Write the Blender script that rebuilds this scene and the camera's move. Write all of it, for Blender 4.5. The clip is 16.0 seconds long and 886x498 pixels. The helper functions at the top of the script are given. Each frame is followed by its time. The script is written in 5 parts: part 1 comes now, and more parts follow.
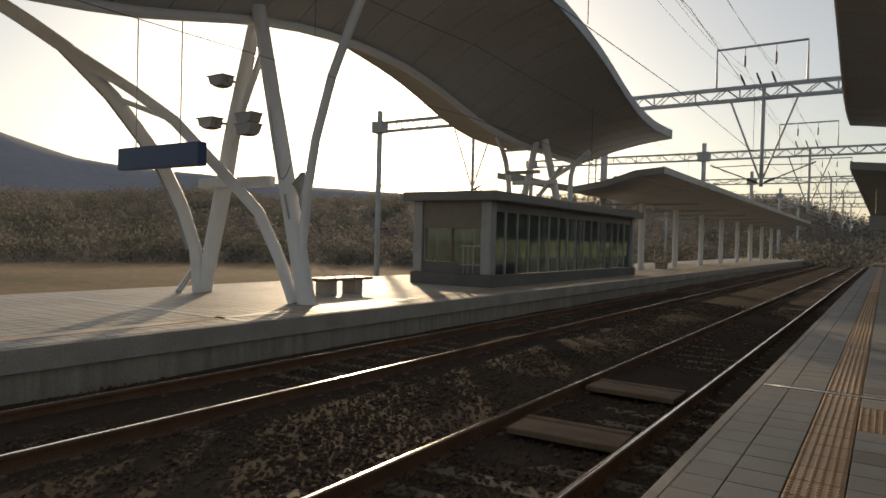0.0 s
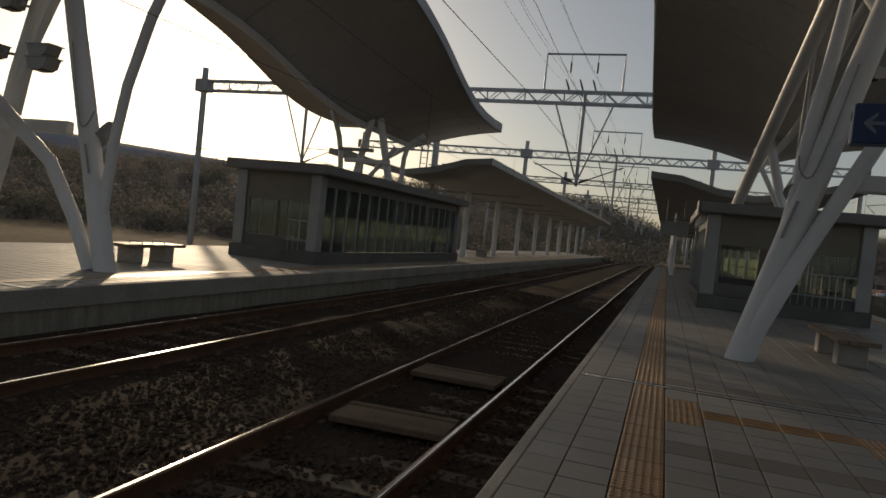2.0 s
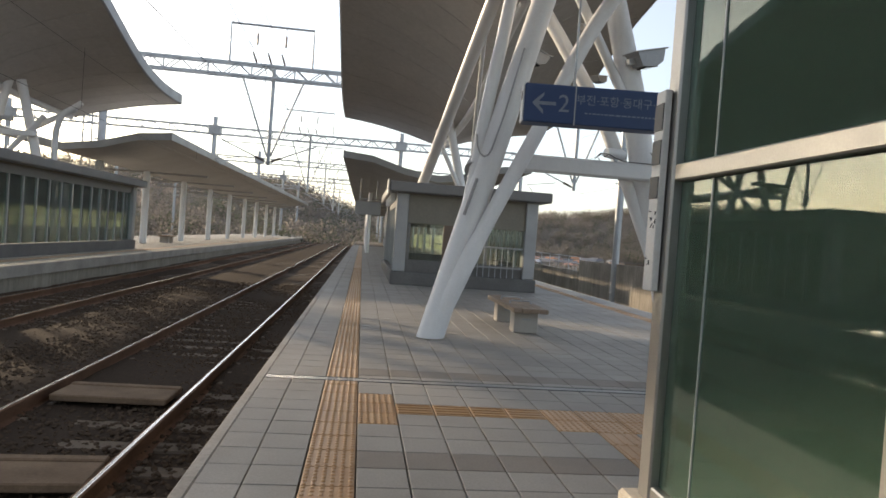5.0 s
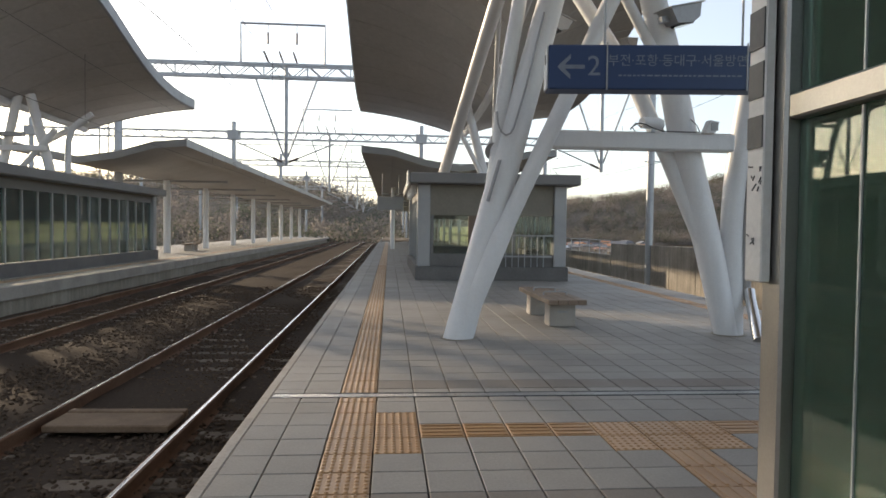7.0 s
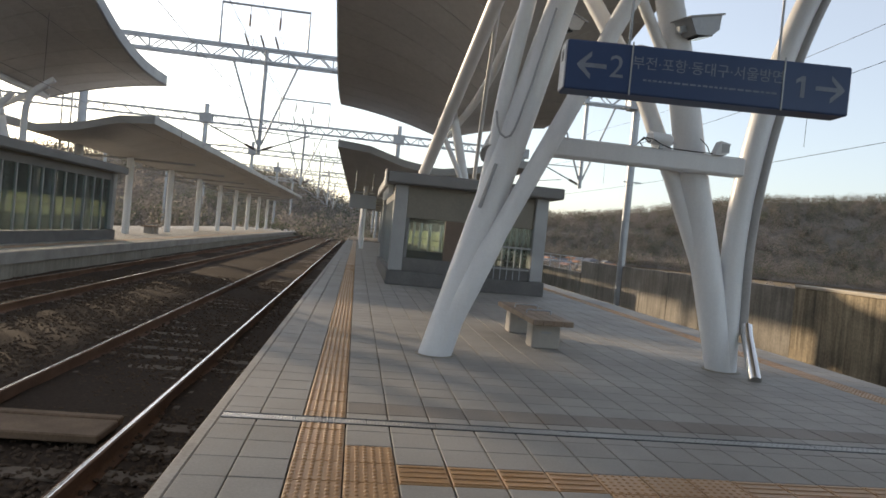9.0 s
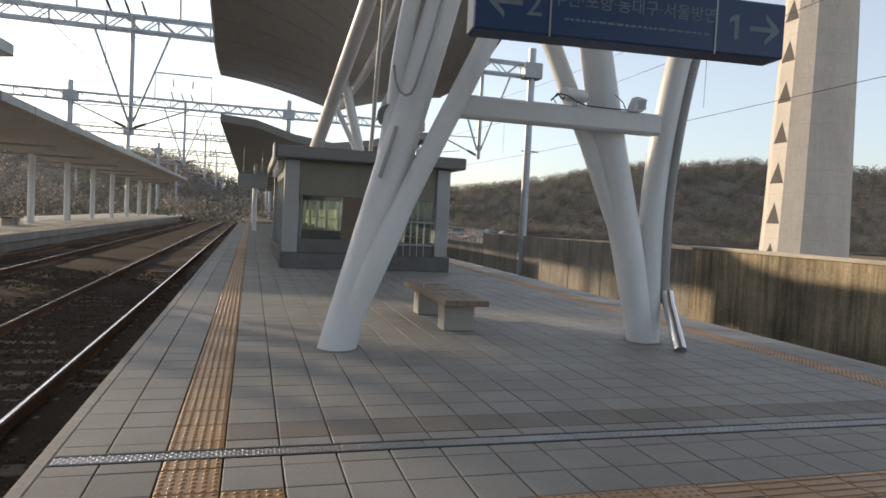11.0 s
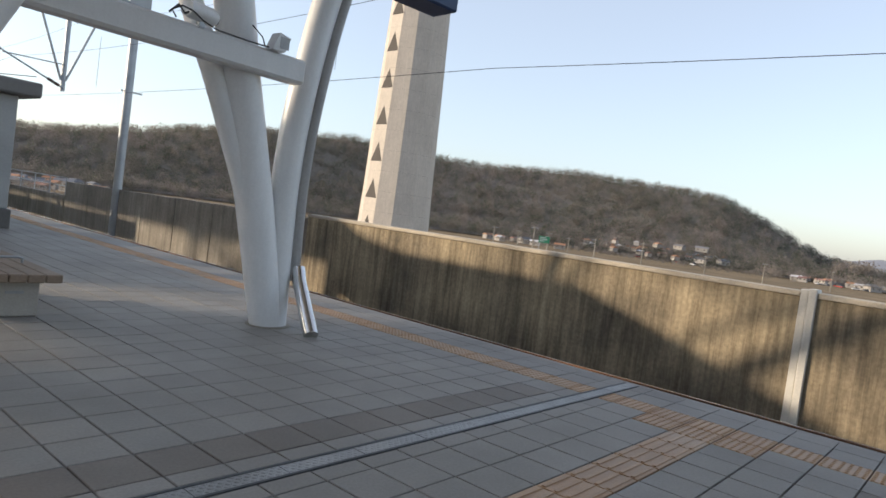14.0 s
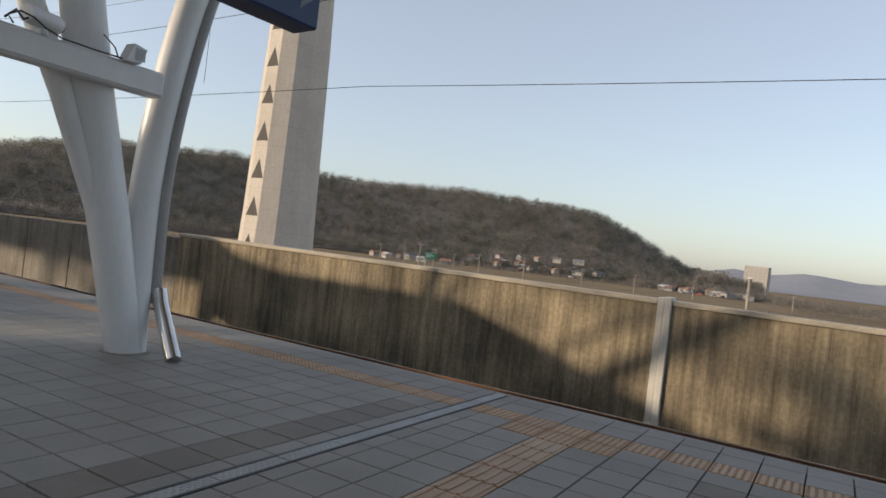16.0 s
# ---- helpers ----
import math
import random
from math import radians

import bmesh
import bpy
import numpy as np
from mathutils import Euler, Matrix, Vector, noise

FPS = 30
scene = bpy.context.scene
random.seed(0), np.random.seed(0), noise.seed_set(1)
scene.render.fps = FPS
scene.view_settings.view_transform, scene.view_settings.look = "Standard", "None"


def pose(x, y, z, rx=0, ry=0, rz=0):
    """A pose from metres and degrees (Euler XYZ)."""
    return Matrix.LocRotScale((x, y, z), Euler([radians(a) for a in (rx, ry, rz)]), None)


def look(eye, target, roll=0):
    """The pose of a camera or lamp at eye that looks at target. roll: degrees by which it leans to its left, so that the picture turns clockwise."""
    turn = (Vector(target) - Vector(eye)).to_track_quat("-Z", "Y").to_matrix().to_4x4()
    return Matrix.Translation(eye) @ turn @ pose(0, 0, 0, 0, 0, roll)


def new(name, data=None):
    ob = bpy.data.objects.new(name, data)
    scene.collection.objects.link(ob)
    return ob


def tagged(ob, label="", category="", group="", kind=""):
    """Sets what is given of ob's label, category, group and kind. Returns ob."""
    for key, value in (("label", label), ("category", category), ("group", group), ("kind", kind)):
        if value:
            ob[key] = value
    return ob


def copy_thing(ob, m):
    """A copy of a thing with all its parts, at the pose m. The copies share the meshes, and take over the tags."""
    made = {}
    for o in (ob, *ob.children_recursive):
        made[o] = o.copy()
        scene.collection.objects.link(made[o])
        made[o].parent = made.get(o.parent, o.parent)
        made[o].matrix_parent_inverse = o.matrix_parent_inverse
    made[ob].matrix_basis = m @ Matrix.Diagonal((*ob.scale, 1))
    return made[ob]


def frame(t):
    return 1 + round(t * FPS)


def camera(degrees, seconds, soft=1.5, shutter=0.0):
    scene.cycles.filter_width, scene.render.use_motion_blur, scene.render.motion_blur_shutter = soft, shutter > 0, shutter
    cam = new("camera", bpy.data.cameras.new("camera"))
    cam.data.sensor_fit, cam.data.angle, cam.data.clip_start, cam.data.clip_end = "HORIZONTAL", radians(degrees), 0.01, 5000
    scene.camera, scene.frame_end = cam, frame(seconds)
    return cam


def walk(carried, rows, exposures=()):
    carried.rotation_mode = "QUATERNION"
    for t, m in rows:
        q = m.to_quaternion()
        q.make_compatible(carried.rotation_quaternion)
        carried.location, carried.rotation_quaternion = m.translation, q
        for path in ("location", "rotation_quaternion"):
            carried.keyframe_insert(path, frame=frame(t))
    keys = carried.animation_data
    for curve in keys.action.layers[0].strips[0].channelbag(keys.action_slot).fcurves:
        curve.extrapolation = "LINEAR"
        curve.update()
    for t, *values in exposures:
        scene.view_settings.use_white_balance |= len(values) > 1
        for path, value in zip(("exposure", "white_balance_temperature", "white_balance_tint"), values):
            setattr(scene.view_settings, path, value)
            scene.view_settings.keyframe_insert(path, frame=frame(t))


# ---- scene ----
cam = camera(67.6, 16.0, soft=1.6)
PATH = [
    (0, (1.051, 1.568, 1.376), (-0.062, 3.23, 1.347), 1.5),
    (0.5, (0.894, 1.614, 1.362), (-0.054, 3.374, 1.309), 3.2),
    (1, (0.817, 1.64, 1.394), (-0.024, 3.454, 1.358), 5.4),
    (1.5, (0.807, 1.708, 1.361), (0.191, 3.61, 1.355), 8.3),
    (2, (0.768, 1.877, 1.344), (0.131, 3.772, 1.288), 5.9),
    (2.5, (0.924, 2.08, 1.347), (0.419, 4.013, 1.263), 3.2),
    (3, (0.963, 2.17, 1.332), (0.981, 4.169, 1.28), 1.7),
    (3.5, (0.845, 2.267, 1.377), (1.054, 4.256, 1.333), 4.9),
    (5.8, (0.843, 3.089, 1.374), (1.138, 5.067, 1.34), 3.0),
    (6, (0.846, 3.173, 1.362), (1.168, 5.146, 1.327), 3.2),
    (6.5, (0.916, 3.432, 1.375), (1.195, 5.412, 1.341), 2.7),
    (7, (0.986, 3.568, 1.36), (1.148, 5.56, 1.299), 0.7),
    (7.5, (0.964, 3.759, 1.36), (1.196, 5.745, 1.305), 1.9),
    (8, (0.87, 3.92, 1.363), (1.188, 5.894, 1.339), 5.5),
    (8.2, (0.863, 3.968, 1.37), (1.133, 5.95, 1.34), 5.4),
    (10.5, (0.836, 5.067, 1.336), (1.097, 7.049, 1.273), 5.5),
    (11, (0.994, 5.218, 1.34), (1.555, 7.136, 1.247), 2.9),
    (11.5, (1.069, 5.458, 1.315), (2.078, 7.183, 1.236), 4.3),
    (12, (1.048, 5.718, 1.315), (2.187, 7.36, 1.226), 6.9),
    (12.5, (1.175, 5.929, 1.3), (2.301, 7.579, 1.201), 7.6),
    (13, (1.348, 6.061, 1.312), (2.433, 7.735, 1.17), 6.9),
    (13.5, (1.421, 6.309, 1.308), (2.798, 7.754, 1.179), 6.4),
    (14, (1.501, 6.427, 1.314), (3.024, 7.721, 1.22), 7.64),
    (14.5, (1.51, 6.399, 1.359), (3.114, 7.578, 1.555), 6.44),
    (15, (1.549, 6.343, 1.331), (3.192, 7.475, 1.482), 7.33),
    (15.5, (1.564, 6.293, 1.323), (3.252, 7.366, 1.327), 7.01),
    (16, (1.565, 6.286, 1.329), (3.282, 7.312, 1.329), 6.81),
]
EXPOSURES = [(0.0, -0.6, 7500, 10), (0.5, -0.9, 7450, 10), (1.0, -1.25, 7450, 10), (1.5, -1.4, 7350, 10), (2.0, -1.4, 7200, 10), (2.5, -0.95, 7150, 10), (3.0, -0.42, 7150, 10), (3.5, 0.1, 7050, 10), (6.0, 0.68, 6800, 10), (8.0, 0.5, 6750, 10), (10.5, 0.38, 6750, 10), (11.0, 0.36, 6650, 10), (12.5, 0.72, 6550, 10), (13.5, 0.65, 6450, 10), (14.0, 0.5, 6400, 10), (15.0, 0.17, 6400, 10), (16.0, 0.1, 6600, 10)]
walk(cam, [(t, look(e, a, r)) for t, e, a, r in PATH], EXPOSURES)

# ---- world and sun ----
SUN_AZ, SUN_EL = 41.0, 13.0     # degrees left of the track's direction, above the horizon
world = bpy.data.worlds.new("world")
scene.world = world
world.use_nodes = True
wn = world.node_tree
sky = wn.nodes.new("ShaderNodeTexSky")
sky.sky_type = "NISHITA"
sky.sun_disc = False
sky.sun_elevation = radians(SUN_EL)
sky.sun_rotation = radians(-SUN_AZ)
sky.air_density, sky.dust_density, sky.ozone_density = 1.0, 1.4, 2.2
wn.nodes["Background"].inputs[1].default_value = 0.15
haze = wn.nodes.new("ShaderNodeMix")          # thin even haze over the clear sky
haze.data_type, haze.blend_type = "RGBA", "ADD"
haze.inputs["Factor"].default_value = 1.0
haze.inputs["B"].default_value = (1.45, 1.44, 1.55, 1)
pale = wn.nodes.new("ShaderNodeHueSaturation")
pale.inputs["Saturation"].default_value = 0.8
wn.links.new(sky.outputs[0], pale.inputs["Color"])
wn.links.new(pale.outputs[0], haze.inputs["A"])
wn.links.new(haze.outputs["Result"], wn.nodes["Background"].inputs[0])
sun = new("sun", bpy.data.lights.new("sun", "SUN"))
sun.data.energy, sun.data.angle, sun.data.color = 3.5, radians(1.1), (1.0, 0.81, 0.59)
sun.matrix_world = look((0, 0, 0), (math.sin(radians(SUN_AZ)), -math.cos(radians(SUN_AZ)), -math.tan(radians(SUN_EL))))

# ---- materials ----
def material(name, color, rough=0.7, metal=0.0, vary=0.25, big=0.6, fine=25.0, bump=0.15, tint=None, per_piece=0.0, streak=0.0, spec=0.4, space="world"):
    """Procedural surface: large stains and fine grain over a base colour, fine relief, optional drips and change from piece to piece."""
    m = bpy.data.materials.new(name)
    m.use_nodes = True
    nt = m.node_tree
    bsdf = nt.nodes["Principled BSDF"]
    def node(kind, **values):
        n = nt.nodes.new(kind)
        for key, value in values.items():
            n.inputs[key].default_value = value
        return n
    if space == "world":
        place = nt.nodes.new("ShaderNodeNewGeometry").outputs["Position"]
    else:
        place = nt.nodes.new("ShaderNodeTexCoord").outputs["Object"]
    n1 = node("ShaderNodeTexNoise", Scale=big, Detail=5.0, Roughness=0.6)
    n2 = node("ShaderNodeTexNoise", Scale=fine, Detail=4.0, Roughness=0.65)
    nt.links.new(place, n1.inputs["Vector"])
    nt.links.new(place, n2.inputs["Vector"])
    other = tint or tuple(c * 0.55 for c in color)
    mix1 = nt.nodes.new("ShaderNodeMix"); mix1.data_type = "RGBA"
    mix1.inputs["A"].default_value, mix1.inputs["B"].default_value = (*color, 1), (*other, 1)
    r1 = node("ShaderNodeMapRange", **{"From Min": 0.38, "From Max": 0.72, "To Min": 0.0, "To Max": min(1.0, vary * 2)})
    nt.links.new(n1.outputs["Fac"], r1.inputs["Value"])
    nt.links.new(r1.outputs["Result"], mix1.inputs["Factor"])
    col = mix1.outputs["Result"]
    hsv = node("ShaderNodeHueSaturation")
    r2 = node("ShaderNodeMapRange", **{"From Min": 0.25, "From Max": 0.75, "To Min": 1 - vary * 0.6, "To Max": 1 + vary * 0.6})
    nt.links.new(n2.outputs["Fac"], r2.inputs["Value"])
    value = r2.outputs["Result"]
    if per_piece:
        info = nt.nodes.new("ShaderNodeObjectInfo").outputs["Random"]
        isl = nt.nodes.new("ShaderNodeNewGeometry").outputs["Random Per Island"]
        add = nt.nodes.new("ShaderNodeMath"); add.operation = "ADD"
        frac = nt.nodes.new("ShaderNodeMath"); frac.operation = "FRACT"
        nt.links.new(info, add.inputs[0]); nt.links.new(isl, add.inputs[1]); nt.links.new(add.outputs[0], frac.inputs[0])
        r3 = node("ShaderNodeMapRange", **{"To Min": 1 - per_piece, "To Max": 1 + per_piece})
        nt.links.new(frac.outputs[0], r3.inputs["Value"])
        mul = nt.nodes.new("ShaderNodeMath"); mul.operation = "MULTIPLY"
        nt.links.new(value, mul.inputs[0]); nt.links.new(r3.outputs["Result"], mul.inputs[1])
        value = mul.outputs[0]
    if streak:
        scale = node("ShaderNodeVectorMath"); scale.operation = "MULTIPLY"
        scale.inputs[1].default_value = (4.2, 4.2, 0.26)
        n3 = node("ShaderNodeTexNoise", Scale=1.6, Detail=6.0, Roughness=0.7)
        nt.links.new(place, scale.inputs[0]); nt.links.new(scale.outputs[0], n3.inputs["Vector"])
        r4 = node("ShaderNodeMapRange", **{"From Min": 0.35, "From Max": 0.68, "To Min": 1 + streak * 0.35, "To Max": 1 - streak})
        nt.links.new(n3.outputs["Fac"], r4.inputs["Value"])
        mul2 = nt.nodes.new("ShaderNodeMath"); mul2.operation = "MULTIPLY"
        nt.links.new(value, mul2.inputs[0]); nt.links.new(r4.outputs["Result"], mul2.inputs[1])
        value = mul2.outputs[0]
    nt.links.new(value, hsv.inputs["Value"])
    nt.links.new(col, hsv.inputs["Color"])
    nt.links.new(hsv.outputs["Color"], bsdf.inputs["Base Color"])
    rr = node("ShaderNodeMapRange", **{"To Min": max(0.02, rough - 0.12), "To Max": min(1.0, rough + 0.12)})
    nt.links.new(n1.outputs["Fac"], rr.inputs["Value"])
    nt.links.new(rr.outputs["Result"], bsdf.inputs["Roughness"])
    bsdf.inputs["Metallic"].default_value = metal
    bsdf.inputs["Specular IOR Level"].default_value = spec
    if bump:
        b = node("ShaderNodeBump", Strength=bump, Distance=0.01)
        nt.links.new(n2.outputs["Fac"], b.inputs["Height"])
        nt.links.new(b.outputs["Normal"], bsdf.inputs["Normal"])
    return m


def glass(name, tint, rough=0.02, film_color=(0.4, 0.4, 0.38), film_share=0.04):
    """A thin coated pane: tinted see-through, mirror gloss by the angle."""
    m = bpy.data.materials.new(name)
    m.use_nodes = True
    nt = m.node_tree
    out = nt.nodes["Material Output"]
    see, shine = nt.nodes.new("ShaderNodeBsdfTransparent"), nt.nodes.new("ShaderNodeBsdfGlossy")
    see.inputs["Color"].default_value = (*tint, 1)
    shine.inputs["Roughness"].default_value = rough
    shine.inputs["Color"].default_value = (0.86, 0.95, 0.93, 1)
    fr, mix = nt.nodes.new("ShaderNodeFresnel"), nt.nodes.new("ShaderNodeMixShader")
    fr.inputs["IOR"].default_value = 1.55
    nt.links.new(fr.outputs[0], mix.inputs[0]); nt.links.new(see.outputs[0], mix.inputs[1]); nt.links.new(shine.outputs[0], mix.inputs[2])
    # patchy diffuse film mixed over the pane
    matte, film = nt.nodes.new("ShaderNodeBsdfDiffuse"), nt.nodes.new("ShaderNodeMixShader")
    matte.inputs["Color"].default_value = (*film_color, 1)
    patch = nt.nodes.new("ShaderNodeTexNoise")
    patch.inputs["Scale"].default_value = 2.5
    amount = nt.nodes.new("ShaderNodeMapRange")
    amount.inputs["To Min"].default_value, amount.inputs["To Max"].default_value = film_share * 0.6, film_share * 1.4
    nt.links.new(nt.nodes.new("ShaderNodeNewGeometry").outputs["Position"], patch.inputs["Vector"])
    nt.links.new(patch.outputs["Fac"], amount.inputs["Value"])
    nt.links.new(amount.outputs["Result"], film.inputs[0])
    nt.links.new(mix.outputs[0], film.inputs[1]); nt.links.new(matte.outputs[0], film.inputs[2])
    nt.links.new(film.outputs[0], out.inputs["Surface"])
    return m


PAVER = material("paver", (0.29, 0.276, 0.254), 0.62, vary=0.22, big=0.9, fine=60, bump=0.2, per_piece=0.055, spec=0.35)
DARK_PAVER = material("brown_paver", (0.21, 0.187, 0.165), 0.62, vary=0.22, big=0.9, fine=60, bump=0.2, per_piece=0.06, spec=0.35)
JOINT = material("joint", (0.125, 0.095, 0.07), 0.95, vary=0.3, big=2, fine=90)
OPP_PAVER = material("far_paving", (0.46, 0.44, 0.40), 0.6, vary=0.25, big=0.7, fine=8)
TACTILE = material("tactile", (0.38, 0.225, 0.105), 0.37, vary=0.3, big=2.0, fine=80, per_piece=0.10, tint=(0.33, 0.19, 0.10))
COPING = material("coping", (0.36, 0.34, 0.31), 0.8, vary=0.3, big=1.5, fine=30, bump=0.3)
CONCRETE = material("concrete", (0.33, 0.30, 0.25), 0.88, vary=0.3, big=0.8, fine=30, bump=0.3, streak=0.3)
WALL_STAINED = material("stained_concrete", (0.405, 0.33, 0.222), 0.9, vary=0.45, big=0.55, fine=14, bump=0.4, tint=(0.13, 0.112, 0.09), streak=0.58)
WALL_GREY = material("grey_concrete", (0.33, 0.30, 0.255), 0.9, vary=0.4, big=0.6, fine=18, bump=0.35, tint=(0.15, 0.135, 0.115), streak=0.35)
CAP = material("wall_cap", (0.55, 0.49, 0.40), 0.85, vary=0.25, big=1.2, fine=30, bump=0.25)
PALE = material("pale_render", (0.68, 0.66, 0.61), 0.8, vary=0.15, big=1.2, fine=30, bump=0.15, streak=0.1)
TOWER = material("tower_concrete", (0.56, 0.50, 0.43), 0.88, vary=0.15, big=0.25, fine=3.0, bump=0.1, streak=0.12)
HOLE = material("opening_dark", (0.09, 0.08, 0.07), 0.9, vary=0.1)
WHITE_STEEL = material("white_painted_steel", (0.74, 0.75, 0.76), 0.38, vary=0.08, big=1.2, fine=40, bump=0.03, streak=0.05, spec=0.5)
GALV = material("galvanised_steel", (0.42, 0.44, 0.46), 0.5, metal=0.6, vary=0.2, big=2, fine=40, bump=0.08)
CHROME = material("polished_pipe", (0.74, 0.73, 0.71), 0.2, metal=1.0, vary=0.12, big=4, fine=90, bump=0.02)
CHECKER = material("embossed_plate", (0.36, 0.36, 0.355), 0.42, metal=0.9, vary=0.2, big=3, fine=60, bump=0.05)
STAINLESS = material("stainless", (0.40, 0.395, 0.38), 0.40, metal=1.0, vary=0.1, big=3, fine=120, bump=0.04)
ALU_GREY = material("grey_aluminium", (0.34, 0.345, 0.35), 0.45, metal=0.3, vary=0.15, big=1.5, fine=30, bump=0.05)
PIPE_GREY = material("pipe_grey", (0.34, 0.335, 0.33), 0.4, vary=0.15, big=2, fine=40, bump=0.04)
DARK_METAL = material("dark_metal", (0.06, 0.065, 0.07), 0.5, vary=0.2, big=2, fine=40)
SOFFIT = material("roof_soffit", (0.43, 0.42, 0.41), 0.6, metal=0.1, vary=0.14, big=0.4, fine=7, bump=0.04)
ROOF_TOP = material("roof_sheet", (0.46, 0.47, 0.48), 0.45, metal=0.3, vary=0.15, big=0.5, fine=10, bump=0.05)
RAIL_TOP = material("polished_rail", (0.78, 0.76, 0.73), 0.2, metal=1.0, vary=0.1, big=2, fine=60, bump=0.02)
RAIL_RUST = material("rusty_rail", (0.16, 0.085, 0.05), 0.85, vary=0.4, big=2, fine=50)
SLEEPER = material("sleeper_concrete", (0.155, 0.122, 0.09), 0.9, vary=0.3, big=1.5, fine=40, bump=0.3, per_piece=0.12)
BALLAST_BED = material("ballast_dust", (0.066, 0.05, 0.038), 1.0, vary=0.3, big=0.8, fine=30, bump=0.8, tint=(0.05, 0.038, 0.028), spec=0.05)
BALLAST = material("ballast", (0.10, 0.073, 0.053), 1.0, vary=0.25, big=0.8, fine=22, bump=0.4, per_piece=0.08, tint=(0.075, 0.055, 0.04), spec=0.06)
PLANK = material("weathered_plank", (0.20, 0.135, 0.085), 0.85, vary=0.35, big=3, fine=45, bump=0.3)
SIGN_BLUE = material("sign_blue", (0.035, 0.068, 0.165), 0.4, vary=0.06, big=2, fine=30, bump=0.0)
LETTER = material("blue_grey_lettering", (0.22, 0.255, 0.32), 0.5, vary=0.25, big=5, fine=60, bump=0.0)
SIGN_WHITE = material("sign_white", (0.50, 0.52, 0.55), 0.5, vary=0.05, bump=0.0)
BENCH_WOOD = material("bench_wood", (0.25, 0.185, 0.135), 0.55, vary=0.3, big=4, fine=50, bump=0.1)
BENCH_STONE = material("bench_stone", (0.40, 0.37, 0.33), 0.8, vary=0.2, big=3, fine=60, bump=0.2)
BOOTH_PANEL = material("booth_panel", (0.21, 0.205, 0.205), 0.55, vary=0.12, big=0.9, fine=20, bump=0.04)
BOOTH_BASE = material("booth_base", (0.15, 0.145, 0.14), 0.8, vary=0.25, big=1.5, fine=30, bump=0.2)
BROWN_PANEL = material("brown_panel", (0.17, 0.125, 0.095), 0.6, vary=0.15, big=1.5, fine=20)
BEIGE = material("beige_panel", (0.22, 0.20, 0.165), 0.6, vary=0.15, big=1.5, fine=20)
GREEN = material("green_barrier", (0.46, 0.56, 0.29), 0.6, vary=0.15, big=0.8, fine=15)
STRIPED = material("white_plate", (0.62, 0.62, 0.60), 0.45, vary=0.12, big=4, fine=50)
CABLE = material("cable_black", (0.045, 0.047, 0.05), 0.6, vary=0.1)
INSULATOR = material("insulator_brown", (0.12, 0.09, 0.075), 0.35, vary=0.15)
EARTH = material("earth_and_dry_grass", (0.26, 0.195, 0.125), 1.0, vary=0.4, big=0.06, fine=1.2, bump=0.4, tint=(0.14, 0.115, 0.07), spec=0.03)
HILL_SOIL = material("leaf_litter", (0.175, 0.155, 0.135), 0.95, vary=0.4, big=0.02, fine=0.3, bump=0.1, tint=(0.13, 0.122, 0.10), spec=0.03)
BARE = material("bare_crowns", (0.275, 0.24, 0.215), 0.95, vary=0.42, big=0.014, fine=0.1, per_piece=0.04, tint=(0.175, 0.165, 0.13), bump=0.0, spec=0.05)
PINE = material("pine_crowns", (0.13, 0.14, 0.105), 0.95, vary=0.3, big=0.02, fine=0.3, per_piece=0.05, bump=0.0, spec=0.05)
# pale blue-grey stands in for air haze over brown slopes
HAZED_HILL = material("far_mountain", (0.26, 0.265, 0.29), 1.0, vary=0.15, big=0.004, fine=0.05, bump=0.0)
HOUSE_WALL = material("house_render", (0.34, 0.32, 0.295), 0.85, vary=0.15, big=0.5, fine=4, per_piece=0.2)
HOUSE_ROOF = material("house_roof", (0.30, 0.17, 0.14), 0.8, vary=0.2, big=0.5, fine=4, per_piece=0.35)
ORANGE_ROOF = material("orange_tile_roof", (0.36, 0.19, 0.11), 0.8, vary=0.2, big=0.5, fine=4, per_piece=0.2)
GREY_ROOF = material("grey_roof", (0.17, 0.17, 0.18), 0.7, vary=0.2, big=0.5, fine=4, per_piece=0.3)
SIGN_GREEN = material("sign_green", (0.03, 0.20, 0.11), 0.5, vary=0.08, big=1, fine=20, bump=0.0)
CAR_RED = material("red_paint", (0.34, 0.04, 0.03), 0.35, vary=0.08, bump=0.0)
WHITE_ROOF = material("white_sheet_roof", (0.52, 0.52, 0.53), 0.5, vary=0.12, big=0.5, fine=4)
LENS_DARK = material("black_lens", (0.02, 0.02, 0.022), 0.1, vary=0.05, bump=0.0)
# green diffuse film brightens these panes in place of reflected light
ELEV_GLASS = glass("green_tinted_glass", (0.55, 0.70, 0.62), film_color=(0.17, 0.235, 0.185), film_share=0.16)
for m in (BARE, PINE):      # thin twigs and needles let light through
    nt = m.node_tree
    leaf, both = nt.nodes.new("ShaderNodeBsdfTranslucent"), nt.nodes.new("ShaderNodeMixShader")
    source = nt.nodes["Principled BSDF"].inputs["Base Color"].links[0].from_socket
    nt.links.new(source, leaf.inputs["Color"])
    both.inputs[0].default_value = 0.5
    nt.links.new(nt.nodes["Principled BSDF"].outputs[0], both.inputs[1]); nt.links.new(leaf.outputs[0], both.inputs[2])
    nt.links.new(both.outputs[0], nt.nodes["Material Output"].inputs["Surface"])
CLEAR_GLASS = glass("grey_glass", (0.84, 0.87, 0.85))


